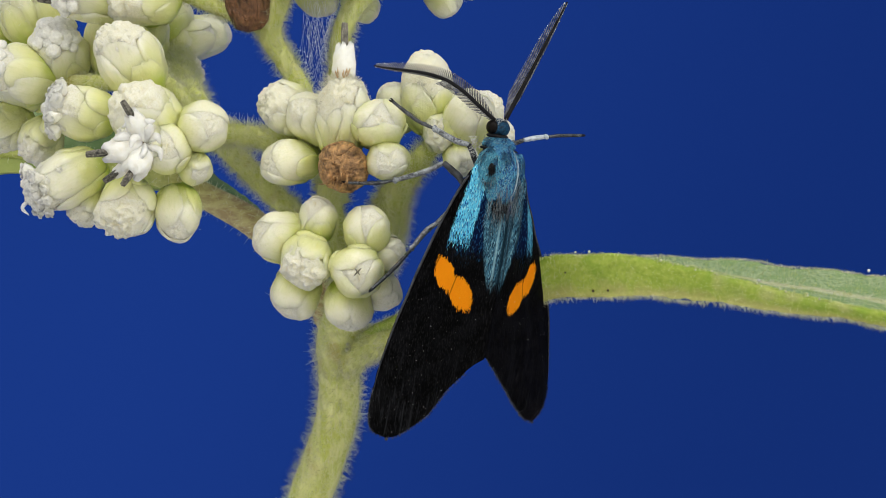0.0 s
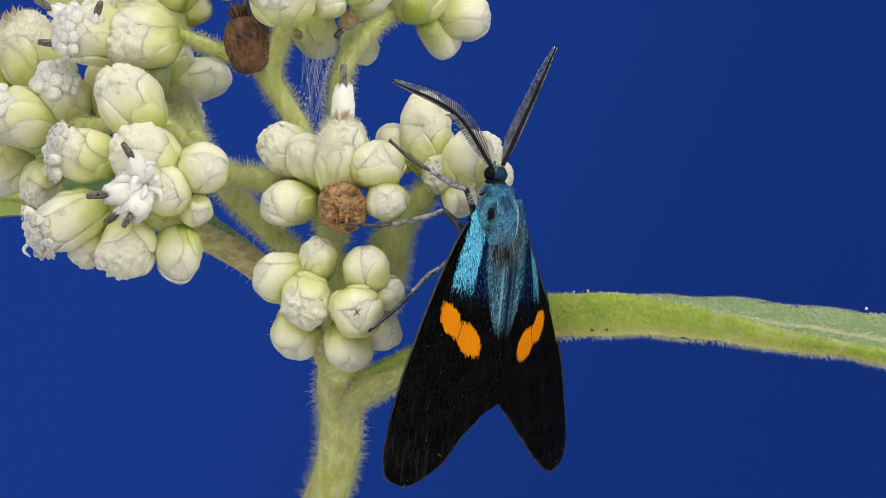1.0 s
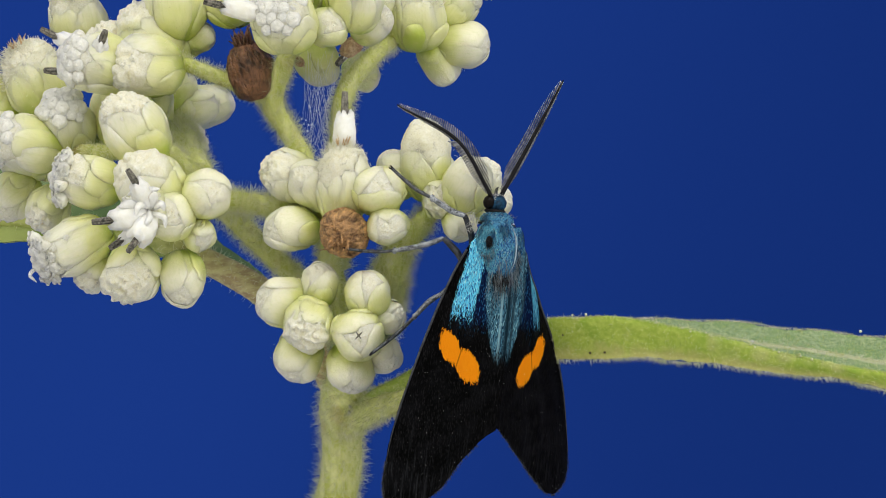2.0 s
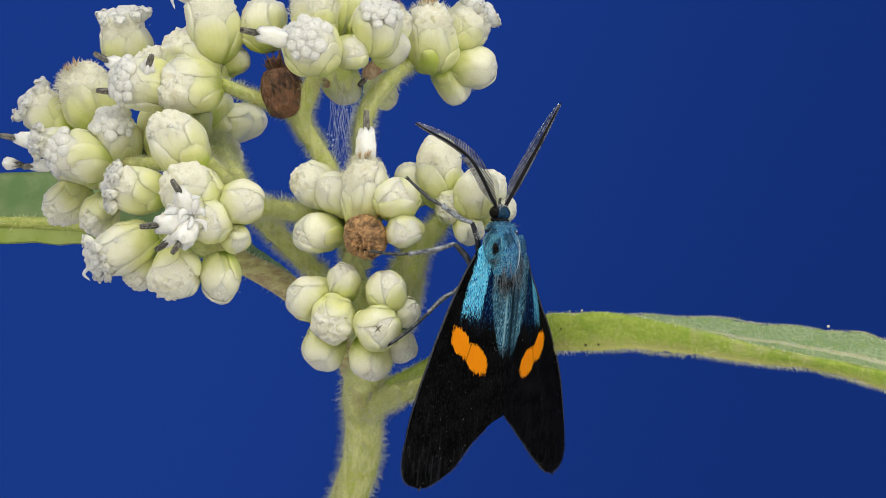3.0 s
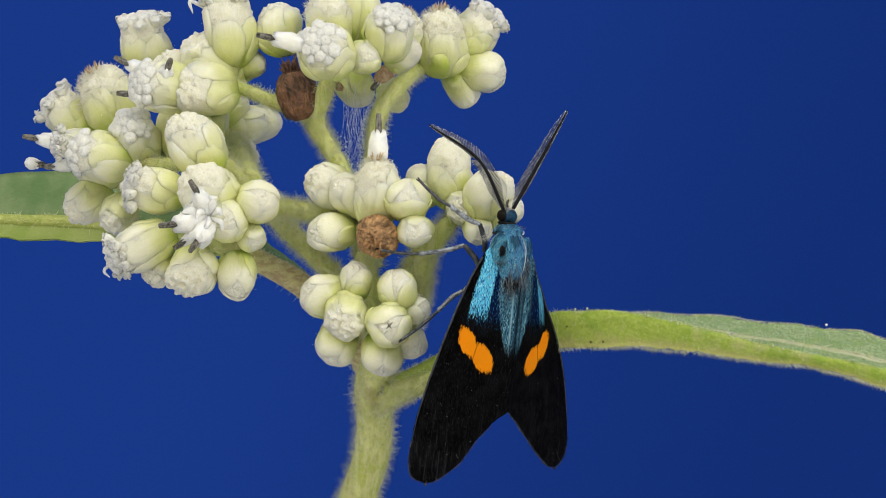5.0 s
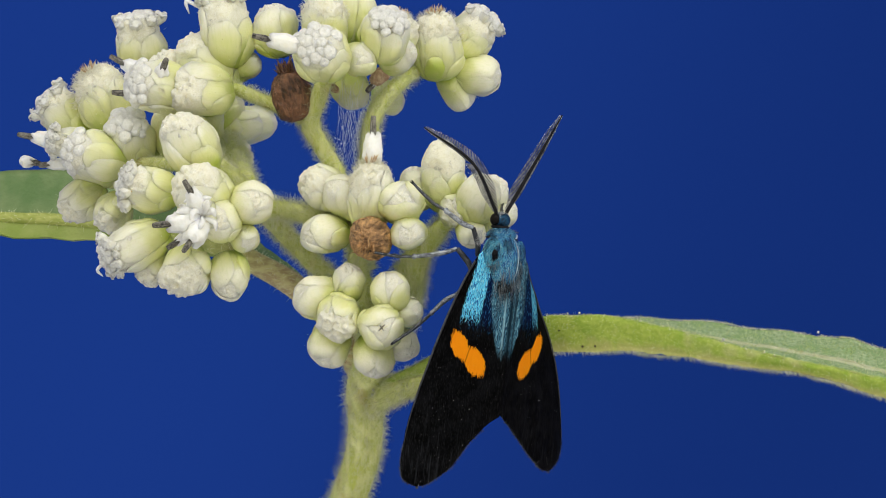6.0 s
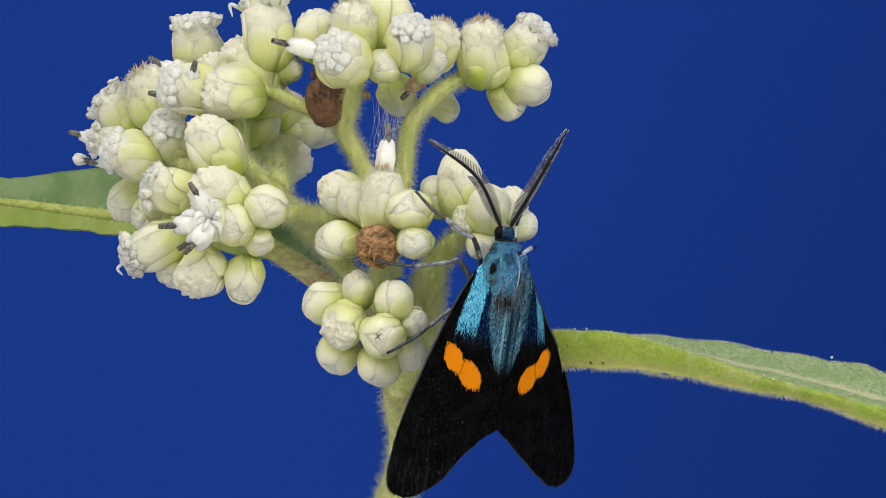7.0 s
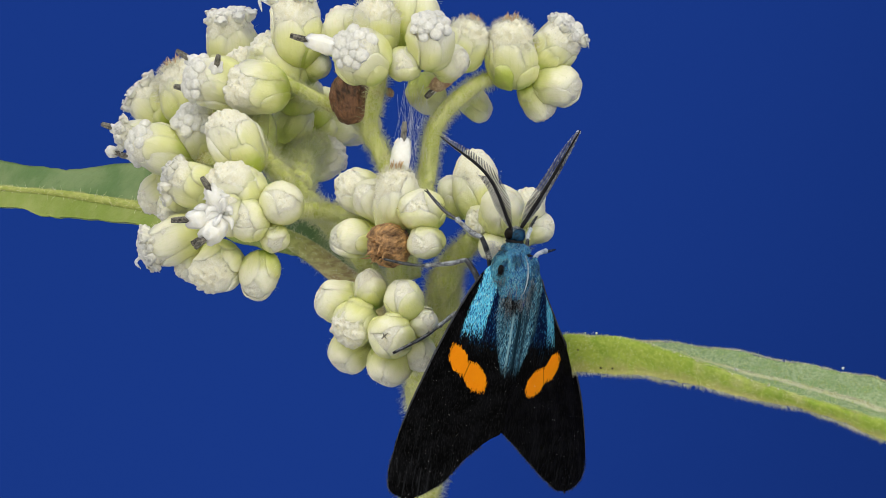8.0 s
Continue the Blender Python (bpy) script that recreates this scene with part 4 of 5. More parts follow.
# lower left cluster
head((-9.88, -6.06, 2.54), (0.40, -0.88, 0.15), 2.40, 2.6, "bud")
head((-10.29, -5.66, 0.62), (0.35, -0.75, -0.45), 1.55, 1.75, "bud", outer=2)
head((-11.11, -5.34, -1.4), (0.12, -0.72, -0.62), 2.25, 2.75, "bud")
head((-13.5, -5.6, -1.2), (-0.22, -0.78, -0.58), 2.55, 3.1, "pale", "cream flower head with a greyish opening tip")
head((-16.3, -4.8, 0.1), (-0.86, -0.28, -0.36), 2.55, 3.9, "open", "opening flower head with curled white lobes")
head((-15.4, -4.2, -1.0), (-0.4, -0.35, -0.8), 1.9, 2.3, "pale")
head((-12.5, -6.7, 1.6), (-0.5, -0.84, 0.05), 2.2, 2.6, "open", "split flower head with white florets spread open")
head((-11.6, -6.5, 1.45), (0.05, -0.97, 0.0), 2.3, 2.5, "bud")
head((-12.6, -5.7, 3.0), (-0.45, -0.45, 0.45), 2.9, 3.5, "pale")
head((-15.6, -4.4, 3.2), (-0.85, -0.2, 0.2), 2.5, 3.0, "open", "faded flower head with a ragged pinkish rim")
head((-17.94, -0.6, 1.9), (-0.5, -0.35, -0.55), 2.2, 2.5, "pale")
head((-19.83, 2.41, 2.6), (-0.75, -0.1, -0.55), 2.3, 2.9, "pale")
head((-13.4, -4.2, 5.6), (-0.42, -0.30, 0.82), 2.7, 4.0, "pale", "tall cream flower head with a grey tip", 4)
# upper left cluster
head((-17.02, -0.3, 6.0), (-0.12, -0.62, 0.62), 2.69, 3.36, "dome", "flower head with a dome of unopened florets")
head((-18.9, -0.9, 5.1), (-0.88, -0.35, 0.2), 2.91, 3.81, "dome")
head((-20.3, -0.9, 5.7), (-0.9, -0.2, 0.1), 1.90, 2.46, "open")
head((-20.9, 3.2, 7.3), (-0.7, 0.0, 0.65), 2.58, 3.36, "open")
head((-18.7, 2.0, 8.2), (-0.45, -0.1, 0.85), 3.02, 4.03, "bristle", "faded flower head with straw-coloured bristles")
head((-15.4, -2.4, 8.8), (-0.9, -0.4, 0.12), 2.80, 3.36, "dome")
head((-13.05, -2.6, 8.7), (-0.75, -0.5, 0.1), 2.91, 3.58, "pale")
head((-16.75, 3.8, 11.4), (-0.2, -0.2, 0.95), 2.80, 3.36, "open", "flower head with a ragged white rim")
head((-12.8, 1.0, 10.3), (-0.35, -0.2, 0.85), 3.70, 4.14, "pale", "", 4)
head((-14.6, 1.6, 9.4), (-0.5, -0.2, 0.75), 2.91, 3.58, "pale")
head((-11.83, 0.2, 12.2), (-0.12, -0.05, 0.98), 2.91, 4.70, "open", "tall flower head with curled white lobes")
head((-10.75, 0.7, 10.2), (0.55, -0.1, 0.4), 1.46, 1.90, "bud", "", 2)
head((-14.3, 0.6, 6.4), (-0.2, 0.2, 0.3), 2.91, 3.36, "back")
head((-16.6, 1.6, 4.0), (-0.5, 0.1, -0.4), 2.69, 3.14, "back")
head((-19.0, 2.6, 4.6), (-0.7, 0.1, -0.1), 2.58, 3.14, "back")
# cluster at the back
head((-11.5, 7.6, 6.9), (0.75, 0.3, 0.25), 2.0, 2.9, "back")
head((-12.3, 7.2, 8.0), (0.5, 0.4, 0.7), 2.2, 2.9, "back")
head((-12.8, 7.0, 5.9), (0.4, 0.3, -0.7), 2.1, 2.8, "back")
head((-14.0, 8.2, 7.4), (-0.4, 0.7, 0.4), 2.3, 3.0, "back")
head((-13.3, 4.6, 6.9), (0.1, 0.2, 0.5), 2.3, 2.9, "back")
head((-12.1, 6.4, 5.2), (0.5, 0.1, 0.2), 2.6, 3.2, "pale", "pale head low in the cluster at the back")
head((-13.6, 5.0, 5.0), (-0.1, 0.2, -0.4), 2.6, 3.0, "back")
head((-10.9, 8.6, 7.2), (0.9, 0.1, 0.1), 2.2, 3.2, "back")
head((-12.7, 4.4, 8.6), (0.4, 0.1, 0.7), 2.2, 2.8, "back")
# top cluster
head((-6.45, -5.0, 10.75), (-0.22, -0.86, 0.42), 2.95, 3.2, "dome", "flower head with a dome of grey-white unopened florets", 4)
head((-9.1, 0.2, 12.2), (-0.28, 0.05, 0.95), 2.4, 3.3, "pale")
head((-6.29, -2.9, 12.4), (-0.1, -0.2, 0.95), 2.7, 3.2, "bristle", "faded flower head with straw-coloured bristles")
head((-4.82, -0.6, 13.0), (0.0, 0.0, 1.0), 2.9, 3.4, "bud")
head((-3.0, -3.9, 11.8), (0.18, -0.62, 0.75), 2.5, 3.2, "dome", "", 4)
head((-4.29, -3.84, 10.5), (0.05, -0.9, 0.1), 1.85, 2.0, "bud", "", 2)
head((-2.26, -1.9, 10.7), (0.5, -0.45, 0.2), 1.8, 2.2, "bud", "", 2)
head((-2.6, 1.3, 11.9), (0.35, 0.1, 0.9), 2.4, 3.2, "bristle")
head((-5.0, 3.2, 9.1), (0.2, 0.3, -0.9), 2.0, 2.6, "back")
head((-2.8, 5.6, 8.75), (0.5, 0.2, -0.5), 1.7, 2.2, "back")
branch("branch", [(-3.6, 0.8, 7.4), (-3.2, 3.6, 9.0), (-2.9, 5.4, 9.4)], [0.4, 0.35, 0.3], 14, 8, 60, 0.25, 15)
# upper right cluster
head((-0.15, 2.7, 11.6), (-0.05, -0.2, 0.97), 3.0, 3.5, "bristle", "faded flower head with a ragged brownish rim", 4)
head((1.7, 4.6, 12.2), (0.62, -0.1, 0.75), 2.6, 3.5, "open", "flower head with ragged white lobes")
head((2.1, 4.3, 10.0), (0.96, -0.25, -0.08), 2.35, 3.2, "bud")
head((1.0, 4.5, 9.25), (0.45, 0.1, -0.85), 2.0, 2.4, "bud")
# middle cluster
head((-6.15, -4.2, 3.35), (-0.75, -0.55, 0.22), 2.4, 2.8, "pale")
head((-5.0, -4.9, 3.0), (-0.35, -0.72, 0.45), 2.3, 2.8, "bud")
head((-3.6, -5.8, 3.0), (0.0, -0.25, 0.97), 2.6, 3.6, "bristle", "withering flower head with straw bristles and one white floret", 4)
head((-1.88, -6.7, 2.75), (0.08, -0.92, 0.28), 2.35, 2.5, "bud")
head((-1.48, -7.0, 1.05), (0.15, -0.9, -0.1), 1.8, 2.0, "bud", "", 2)
head((-5.96, -5.0, 0.9), (-0.68, -0.72, -0.05), 2.15, 2.8, "bud")
# cluster behind the moth's head
head((0.4, -4.3, 4.2), (-0.02, -0.22, 0.97), 2.6, 3.6, "crown", "tall cream flower head with a crenate white crown", 4)
head((-1.04, -3.59, 3.5), (-0.3, -0.3, 0.85), 1.9, 2.6, "bud")
head((0.99, -5.2, 2.3), (0.02, -0.98, 0.05), 1.9, 2.0, "pale", "", 2)
head((2.29, -5.9, 3.0), (0.3, -0.6, 0.6), 2.3, 2.9, "bud")
head((2.95, -3.2, 3.1), (0.35, -0.35, 0.85), 1.9, 2.6, "pale")
head((3.3, -2.7, 2.2), (0.85, -0.3, 0.2), 1.9, 2.4, "bud")
head((1.85, -5.6, 1.1), (0.2, -0.7, -0.5), 1.6, 1.9, "bud", "", 2)
# lower cluster
head((-6.5, -5.75, -2.5), (-0.72, -0.62, 0.18), 2.2, 2.6, "bud")
head((-4.75, -5.9, -1.8), (0.0, -0.6, 0.75), 1.75, 2.0, "bud", "", 2)
head((-5.15, -6.8, -3.55), (-0.25, -0.88, -0.38), 2.5, 2.8, "pale", "cream flower head with a crumpled greyish tip", 3)
head((-2.46, -7.0, -2.1), (0.1, -0.75, 0.6), 2.2, 2.4, "bud")
head((-2.85, -7.6, -4.0), (-0.02, -0.99, 0.0), 2.3, 2.4, "bud", "cream bud with a dark cross at its tip")
head((-5.71, -5.55, -5.1), (-0.5, -0.5, -0.7), 2.35, 2.6, "bud")
head((-3.27, -6.2, -5.65), (-0.05, -0.5, -0.85), 2.35, 2.6, "bud")
head((-1.47, -6.4, -3.25), (0.6, -0.6, 0.1), 1.6, 1.9, "bud", "", 2)
head((-1.94, -5.5, -4.9), (0.5, -0.5, -0.6), 1.9, 2.2, "bud", "", 2)


# withered heads
def girth(z):
    return max(0.0, 1 - abs((z - 0.46) / 0.54) ** 2.25) ** 0.5


def withered(at, axis, wide, tall, material, label, beard, knobs=0.10):
    verts, n, m = [], 36, 84
    for i in range(n):
        z = i / (n - 1)
        g = girth(0.02 + 0.96 * z)
        for j in range(m):
            a = 2 * math.pi * j / m
            q = (2.2 * g * math.cos(a) + at[0], 2.2 * g * math.sin(a), 2.5 * z)
            d = 0.96 + 0.15 * noise.noise(q) + knobs * abs(math.sin(5.5 * a + 2 * z + 3 * noise.noise(q))) * (0.45 + 0.55 * z) + 0.5 * knobs * noise.noise((9 * math.cos(a), 9 * math.sin(a) + at[0], 2.5 * z)) + 0.05 * noise.noise([3 * c for c in q])
            verts.append((g * d * math.cos(a), g * d * math.sin(a), tall / (wide / 2) * (z + 0.05 * noise.noise([2 * c for c in q]))))
    me = mesh_object("withered_head", verts, grid_faces(n, m, True) + [tuple(range(m))[::-1], tuple((n - 1) * m + j for j in range(m))], material)
    ob = child("withered_head", me, plant, HOME @ axis_pose(at, axis, wide, tall / (wide / 2)), label)
    r = np.random.RandomState(beard)
    a, d = r.uniform(0, 6.28, beard), np.sqrt(r.rand(beard)) * (0.32 if beard > 50 else 0.45)
    root = np.stack([d * np.cos(a), d * np.sin(a), np.full(beard, 0.9 * tall / (wide / 2))], 1)
    way = np.stack([0.6 * d * np.cos(a), 0.6 * d * np.sin(a), np.full(beard, 0.8)], 1) + r.normal(0, 0.2, (beard, 3))
    hv, hf = hairs(root, way, r.uniform(0.35, 1.2, beard), 0.085, 0.25, 5)
    if wide > 2:
        _, inner, low = involucre(at[0] + 30, 2.05, material, material, (0.80, 0.96), 0.1, 0.5)
        for me in inner + low:
            child("bract", me, ob, turn_scale(r.uniform(-0.3, 0.3), r.uniform(0.94, 1.02), tall / (wide / 2) / 2.05 * r.uniform(0.92, 1.02)))
    tagged(child("dry_florets", mesh_object("dry_florets", hv, hf, material), ob), kind="stuff")
    return ob


withered((-3.5, -7.0, 0.68), (-0.25, -0.9, -0.25), 2.15, 2.3, brown_mat, "shrivelled brown flower head", 18, 0.14)
withered((-8.1, -0.9, 8.55), (-0.22, -0.2, 0.95), 2.2, 2.7, dark_brown_mat, "dark brown withered flower head", 60)
tan_mat = unit_material("dry_scale_tan", (0.34, 0.16, 0.07), (0.74, 0.56, 0.36), 3.0, 0.6, 0.0002)
withered((-3.25, 0.0, 9.75), (-0.5, -0.6, -0.45), 0.85, 1.5, tan_mat, "dry brown scale in the fork of a branch", 8)


withered((-5.75, -1.4, 8.95), (0.5, -0.6, -0.45), 0.42, 0.62, tan_mat, "dry tan crumb stuck to a branch", 4)


# single florets with a dark style
def styled_floret(base, tip, belly=0.42, label="white floret with a dark bundled style"):
    base, tip = Vector(base), Vector(tip)
    way, span = (tip - base).normalized(), (tip - base).length
    side = way.orthogonal().normalized()
    up = way.cross(side)
    verts, n, m = [], 12, 14
    for i in range(n):
        s = i / (n - 1)
        r = belly * (0.35 + 0.65 * math.sin(math.pi * min(1, 0.12 + 0.78 * s)) ** 0.7) * (1 if i < n - 1 else 0.72)
        for j in range(m):
            a = 2 * math.pi * j / m
            k = r * (1 + 0.12 * math.cos(5 * a) + 0.20 * noise.noise((base.x + math.cos(a) * 2, math.sin(a) * 2 + base.z, s * 4)))
            z = 0.66 * span * s + (0.16 * math.cos(5 * a) if i > n - 3 else 0)
            verts.append(base + way * z + (side * math.cos(a) + up * math.sin(a)) * k)
    faces = grid_faces(n, m, True) + [tuple(range(m))[::-1], tuple((n - 1) * m + j for j in range(m))]
    ob = child("floret", mesh_object("floret", mm(verts), faces, floret_sac_mat), plant, HOME, label)
    sv, sf = [], []
    for k in range(6):
        a = 1.047 * k
        d = (side * math.cos(a) + up * math.sin(a)) * 0.10
        tv, tf = tube([base + way * span * 0.5 + d, base + way * span * 0.8 + d * 1.15, tip + d * 0.9], [0.07, 0.07, 0.05], 6, 6)
        sf += [tuple(q + len(sv) for q in f) for f in tf]
        sv += tv
    child("style", mesh_object("style", mm(sv), sf, style_mat), ob, None, "charcoal style")
    return ob


styled_floret((-12.5, -8.2, 2.0), (-13.45, -9.3, 3.6), 0.5)
styled_floret((-12.7, -8.1, 1.5), (-15.1, -9.1, 1.2), 0.62)
styled_floret((-12.5, -8.2, 1.3), (-13.4, -9.7, -0.15), 0.62)
styled_floret((-12.9, -6.8, 1.0), (-14.4, -7.5, 0.0), 0.35)
styled_floret((-15.5, -2.9, 8.3), (-17.9, -2.2, 8.5), 0.5)
styled_floret((-15.4, -2.9, 9.0), (-14.85, -4.0, 10.3), 0.45)
styled_floret((-15.7, -2.2, 9.3), (-18.1, -1.7, 10.5), 0.5)
styled_floret((-20.6, -0.2, 5.7), (-23.4, 1.5, 6.2), 0.5)
styled_floret((-7.4, -5.7, 11.0), (-10.1, -6.15, 11.55), 0.5)
styled_floret((-3.5, -5.9, 4.5), (-3.5, -5.65, 7.35), 0.54)
styled_floret((-3.3, 0.1, 9.7), (-3.95, -0.5, 8.85), 0.22, "spent floret with a dark style")
styled_floret((-20.5, 1.0, 4.6), (-22.2, 1.6, 4.5), 0.35)
styled_floret((-23.3, 2.4, 4.75), (-22.2, 1.9, 4.6), 0.35)


# spread lobes of the split flower
def lobe(base, tip, bow, wide):
    base, tip = Vector(base), Vector(tip)
    pts = spline([base, (base + tip) / 2 + Vector(bow), tip], 12)
    verts = []
    for i, p in enumerate(pts):
        s = i / 11
        t = (pts[min(i + 1, 11)] - pts[max(i - 1, 0)]).normalized()
        sd = t.cross(Vector((0.1, -1, 0.1))).normalized()
        nn = sd.cross(t)
        w = wide * (math.sin(math.pi * (0.2 + 0.75 * s))) ** 0.8
        for a, h in ((-1, 0), (-0.5, 0.06), (0, 0.09), (0.5, 0.06), (1, 0), (0.5, -0.05), (0, -0.06), (-0.5, -0.05)):
            verts.append(p + sd * w * a + nn * h)
    f = grid_faces(12, 8, True) + [tuple(range(8))[::-1], tuple(88 + j for j in range(8))]
    child("floret_lobe", mesh_object("floret_lobe", mm(verts), f, floret_sac_mat), plant, HOME)


lobe((-12.6, -8.3, 2.1), (-12.05, -8.6, 2.75), (-0.1, -0.35, 0.2), 0.2)
lobe((-12.8, -8.3, 2.2), (-13.5, -8.7, 2.45), (0.1, -0.3, 0.35), 0.17)
lobe((-12.4, -8.4, 1.6), (-11.75, -8.7, 0.95), (0.25, -0.25, 0.15), 0.15)
lobe((-12.3, -8.4, 1.9), (-11.8, -8.7, 1.75), (0.1, -0.3, 0.2), 0.2)
lobe((-12.5, -8.5, 1.7), (-12.9, -9.1, 0.9), (0.2, -0.3, 0.0), 0.16)
lobe((-12.6, -8.5, 2.0), (-13.1, -9.2, 1.5), (-0.1, -0.3, 0.2), 0.18)
lobe((-12.6, -8.4, 1.8), (-12.2, -9.0, 2.6), (0.1, -0.2, 0.1), 0.24)
lobe((-12.9, -8.3, 1.7), (-13.9, -8.9, 1.9), (0.0, -0.3, 0.2), 0.25)
lobe((-17.6, -5.1, -0.6), (-18.0, -5.3, -1.6), (-0.5, -0.1, -0.1), 0.1)
lobe((-17.8, -4.9, -0.3), (-17.5, -5.4, -1.4), (-0.1, -0.3, -0.1), 0.1)
lobe((-13.0, 0.1, 13.2), (-13.9, 0.0, 13.0), (-0.6, 0.0, 0.6), 0.12)


# dark cross at the tip of one bud
def tip_cross(at):
    at = Vector(at)
    sv, sf = [], []
    for a, k in ((0.8, 0.8), (2.2, 0.6)):
        d = Vector((math.cos(a), 0, math.sin(a))) * k
        tv, tf = tube([at - d * 0.32, at + Vector((0, -0.06, 0)), at + d * 0.32], [0.010, 0.05, 0.012], 6, 8)
        sf += [tuple(q + len(sv) for q in f) for f in tf]
        sv += tv
    child("bud_slit", mesh_object("bud_slit", mm(sv), sf, slit_mat), plant, HOME, "greyish slit")


slit_mat = plain_material("slit_grey", (0.08, 0.07, 0.05), (0.26, 0.24, 0.18), 9.0, 0.8)
tip_cross((-2.82, -8.82, -4.05))


# spider silk between the branches
def silk():
    r = random.Random(8)
    sv, sf = [], []
    for k in range(46):
        a = Vector((r.uniform(-5.6, -3.9), r.uniform(-0.6, 1.2), r.uniform(7.2, 9.6)))
        b = Vector((-4.7 + r.gauss(0, 0.5), r.uniform(-0.6, 0.6), r.uniform(3.6, 6.4)))
        mid = (a + b) / 2 + Vector((r.gauss(0, 0.25), r.gauss(0, 0.3), r.uniform(-0.4, 0.2)))
        tv, tf = tube([a, mid, b], [0.007, 0.0035, 0.006], 3, 10, cap=False)
        sf += [tuple(q + len(sv) for q in f) for f in tf]
        sv += tv
        for _ in range(r.choice((0, 0, 1, 2))):
            c, d = mid + (b - mid) * r.random(), r.uniform(0.02, 0.06)
            o = len(sv)
            sv += [c + Vector(v) * d for v in ((1, 0, 0), (0, 1, 0), (-1, 0, 0), (0, -1, 0), (0, 0, 1.3), (0, 0, -1.3))]
            sf += [(o, o + 1, o + 4), (o + 1, o + 2, o + 4), (o + 2, o + 3, o + 4), (o + 3, o, o + 4), (o + 1, o, o + 5), (o + 2, o + 1, o + 5), (o + 3, o + 2, o + 5), (o, o + 3, o + 5)]
    ob = new("spider_silk", mesh_object("spider_silk", mm(sv), sf, silk_mat))
    return tagged(ob, "fine white spider silk strung between two branches", "spider silk", kind="stuff")


silk()


# ---- the moth: its own space in mm, x to its right, y to its head, z to its back
REST = pose(0.004330, -0.008755, 0.0, 95.33, 2.71, 45.78)
moth = new("moth")
moth.matrix_basis = REST
tagged(moth, "black moth with metallic blue body and orange wing bands", "moth")


def ellipsoid(centre, radii, n=20, m=28, roll=-16.0, lumps=0.0, seed=0.0, squash=None, blunt=1.0):
    rot = Matrix.Rotation(radians(roll), 3, "Y")
    c, verts = Vector(centre), []
    for i in range(n):
        th = math.pi * (i + 0.5) / n
        for j in range(m):
            a = 2 * math.pi * j / m
            w = math.sin(th) ** blunt
            d = Vector((w * math.cos(a), -math.cos(th), w * math.sin(a)))
            k = 1 + lumps * noise.noise(d * 2.3 + Vector((seed, 0, 0)))
            p = Vector((d.x * radii[0], d.y * radii[1], d.z * radii[2])) * k
            if squash:
                p = squash(p)
            verts.append(c + rot @ p)
    return verts, grid_faces(n, m, True) + [tuple(range(m))[::-1], tuple((n - 1) * m + j for j in range(m))]


def moth_part(name, vf, material, label="", parent=None):
    return child(name, mesh_object(name, mm(vf[0]), [tuple(f) for f in vf[1]], material), parent or moth, None, label)


thorax = moth_part("thorax", ellipsoid((-0.34, -0.46, -0.85), (1.12, 1.46, 0.96), 36, 40, -16, 0.06, 2.0, lambda p: Vector((p.x * (1 - 0.07 * p.y), p.y, p.z)), 0.62), body_mat, "metallic blue thorax")
thorax.location = Vector((-0.2, 0.0, 0.2)) * MM
collar = moth_part("collar", ellipsoid((-0.32, 1.02, -0.96), (0.80, 0.36, 0.72), 22, 34, -18, 0.06, 4.0, lambda p: Vector((p.x * (1 - 0.55 * p.y), p.y, p.z)), 0.8), body_mat, "bright blue collar")
head_part = moth_part("head", ellipsoid((-0.40, 1.72, -1.04), (0.50, 0.44, 0.48), 18, 24, -18, 0.08, 6.0), head_mat, "dark blue head")
moth_part("eye", ellipsoid((-0.80, 1.74, -1.10), (0.25, 0.33, 0.34), 16, 20), eye_mat, "glossy black compound eye", head_part)
moth_part("eye", ellipsoid((-0.12, 1.76, -1.06), (0.22, 0.32, 0.32), 16, 20), eye_mat, "glossy black compound eye", head_part)
moth_part("neck", ellipsoid((-0.40, 1.36, -1.06), (0.50, 0.16, 0.48), 12, 24, -18, 0.08, 6.0), ink_mat, "black neck", head_part)
abdomen = moth_part("abdomen", ellipsoid((0.1, -4.6, -1.5), (1.05, 4.0, 0.85), 30, 24, 0, 0.04, 8.0), body_mat, "dark blue abdomen under the wings")


def scale_tuft(parent, count, box, way, length, material, seed, spread=0.25, radius=0.016, name="scale_hairs", face=None):
    """Hair-like scales rooted on the body."""
    r = np.random.RandomState(seed)
    lo, hi = np.array(box[0]), np.array(box[1])
    root = lo + (hi - lo) * r.rand(count, 3)
    c, e = np.array((-0.34, -0.55, -0.85)), np.array((1.12, 1.38, 0.95))
    if face == "thorax":
        q = (root - c) / e
        root = c + e * q / np.linalg.norm(q, axis=1, keepdims=True) * 0.99
    w = np.asarray(way, float) + r.normal(0, spread, (count, 3))
    hv, hf = hairs(root, w, length * r.uniform(0.5, 1.15, count), radius, 0.25, seed)
    return tagged(child(name, mesh_object(name, hv * MM, hf, material), parent), kind="stuff")


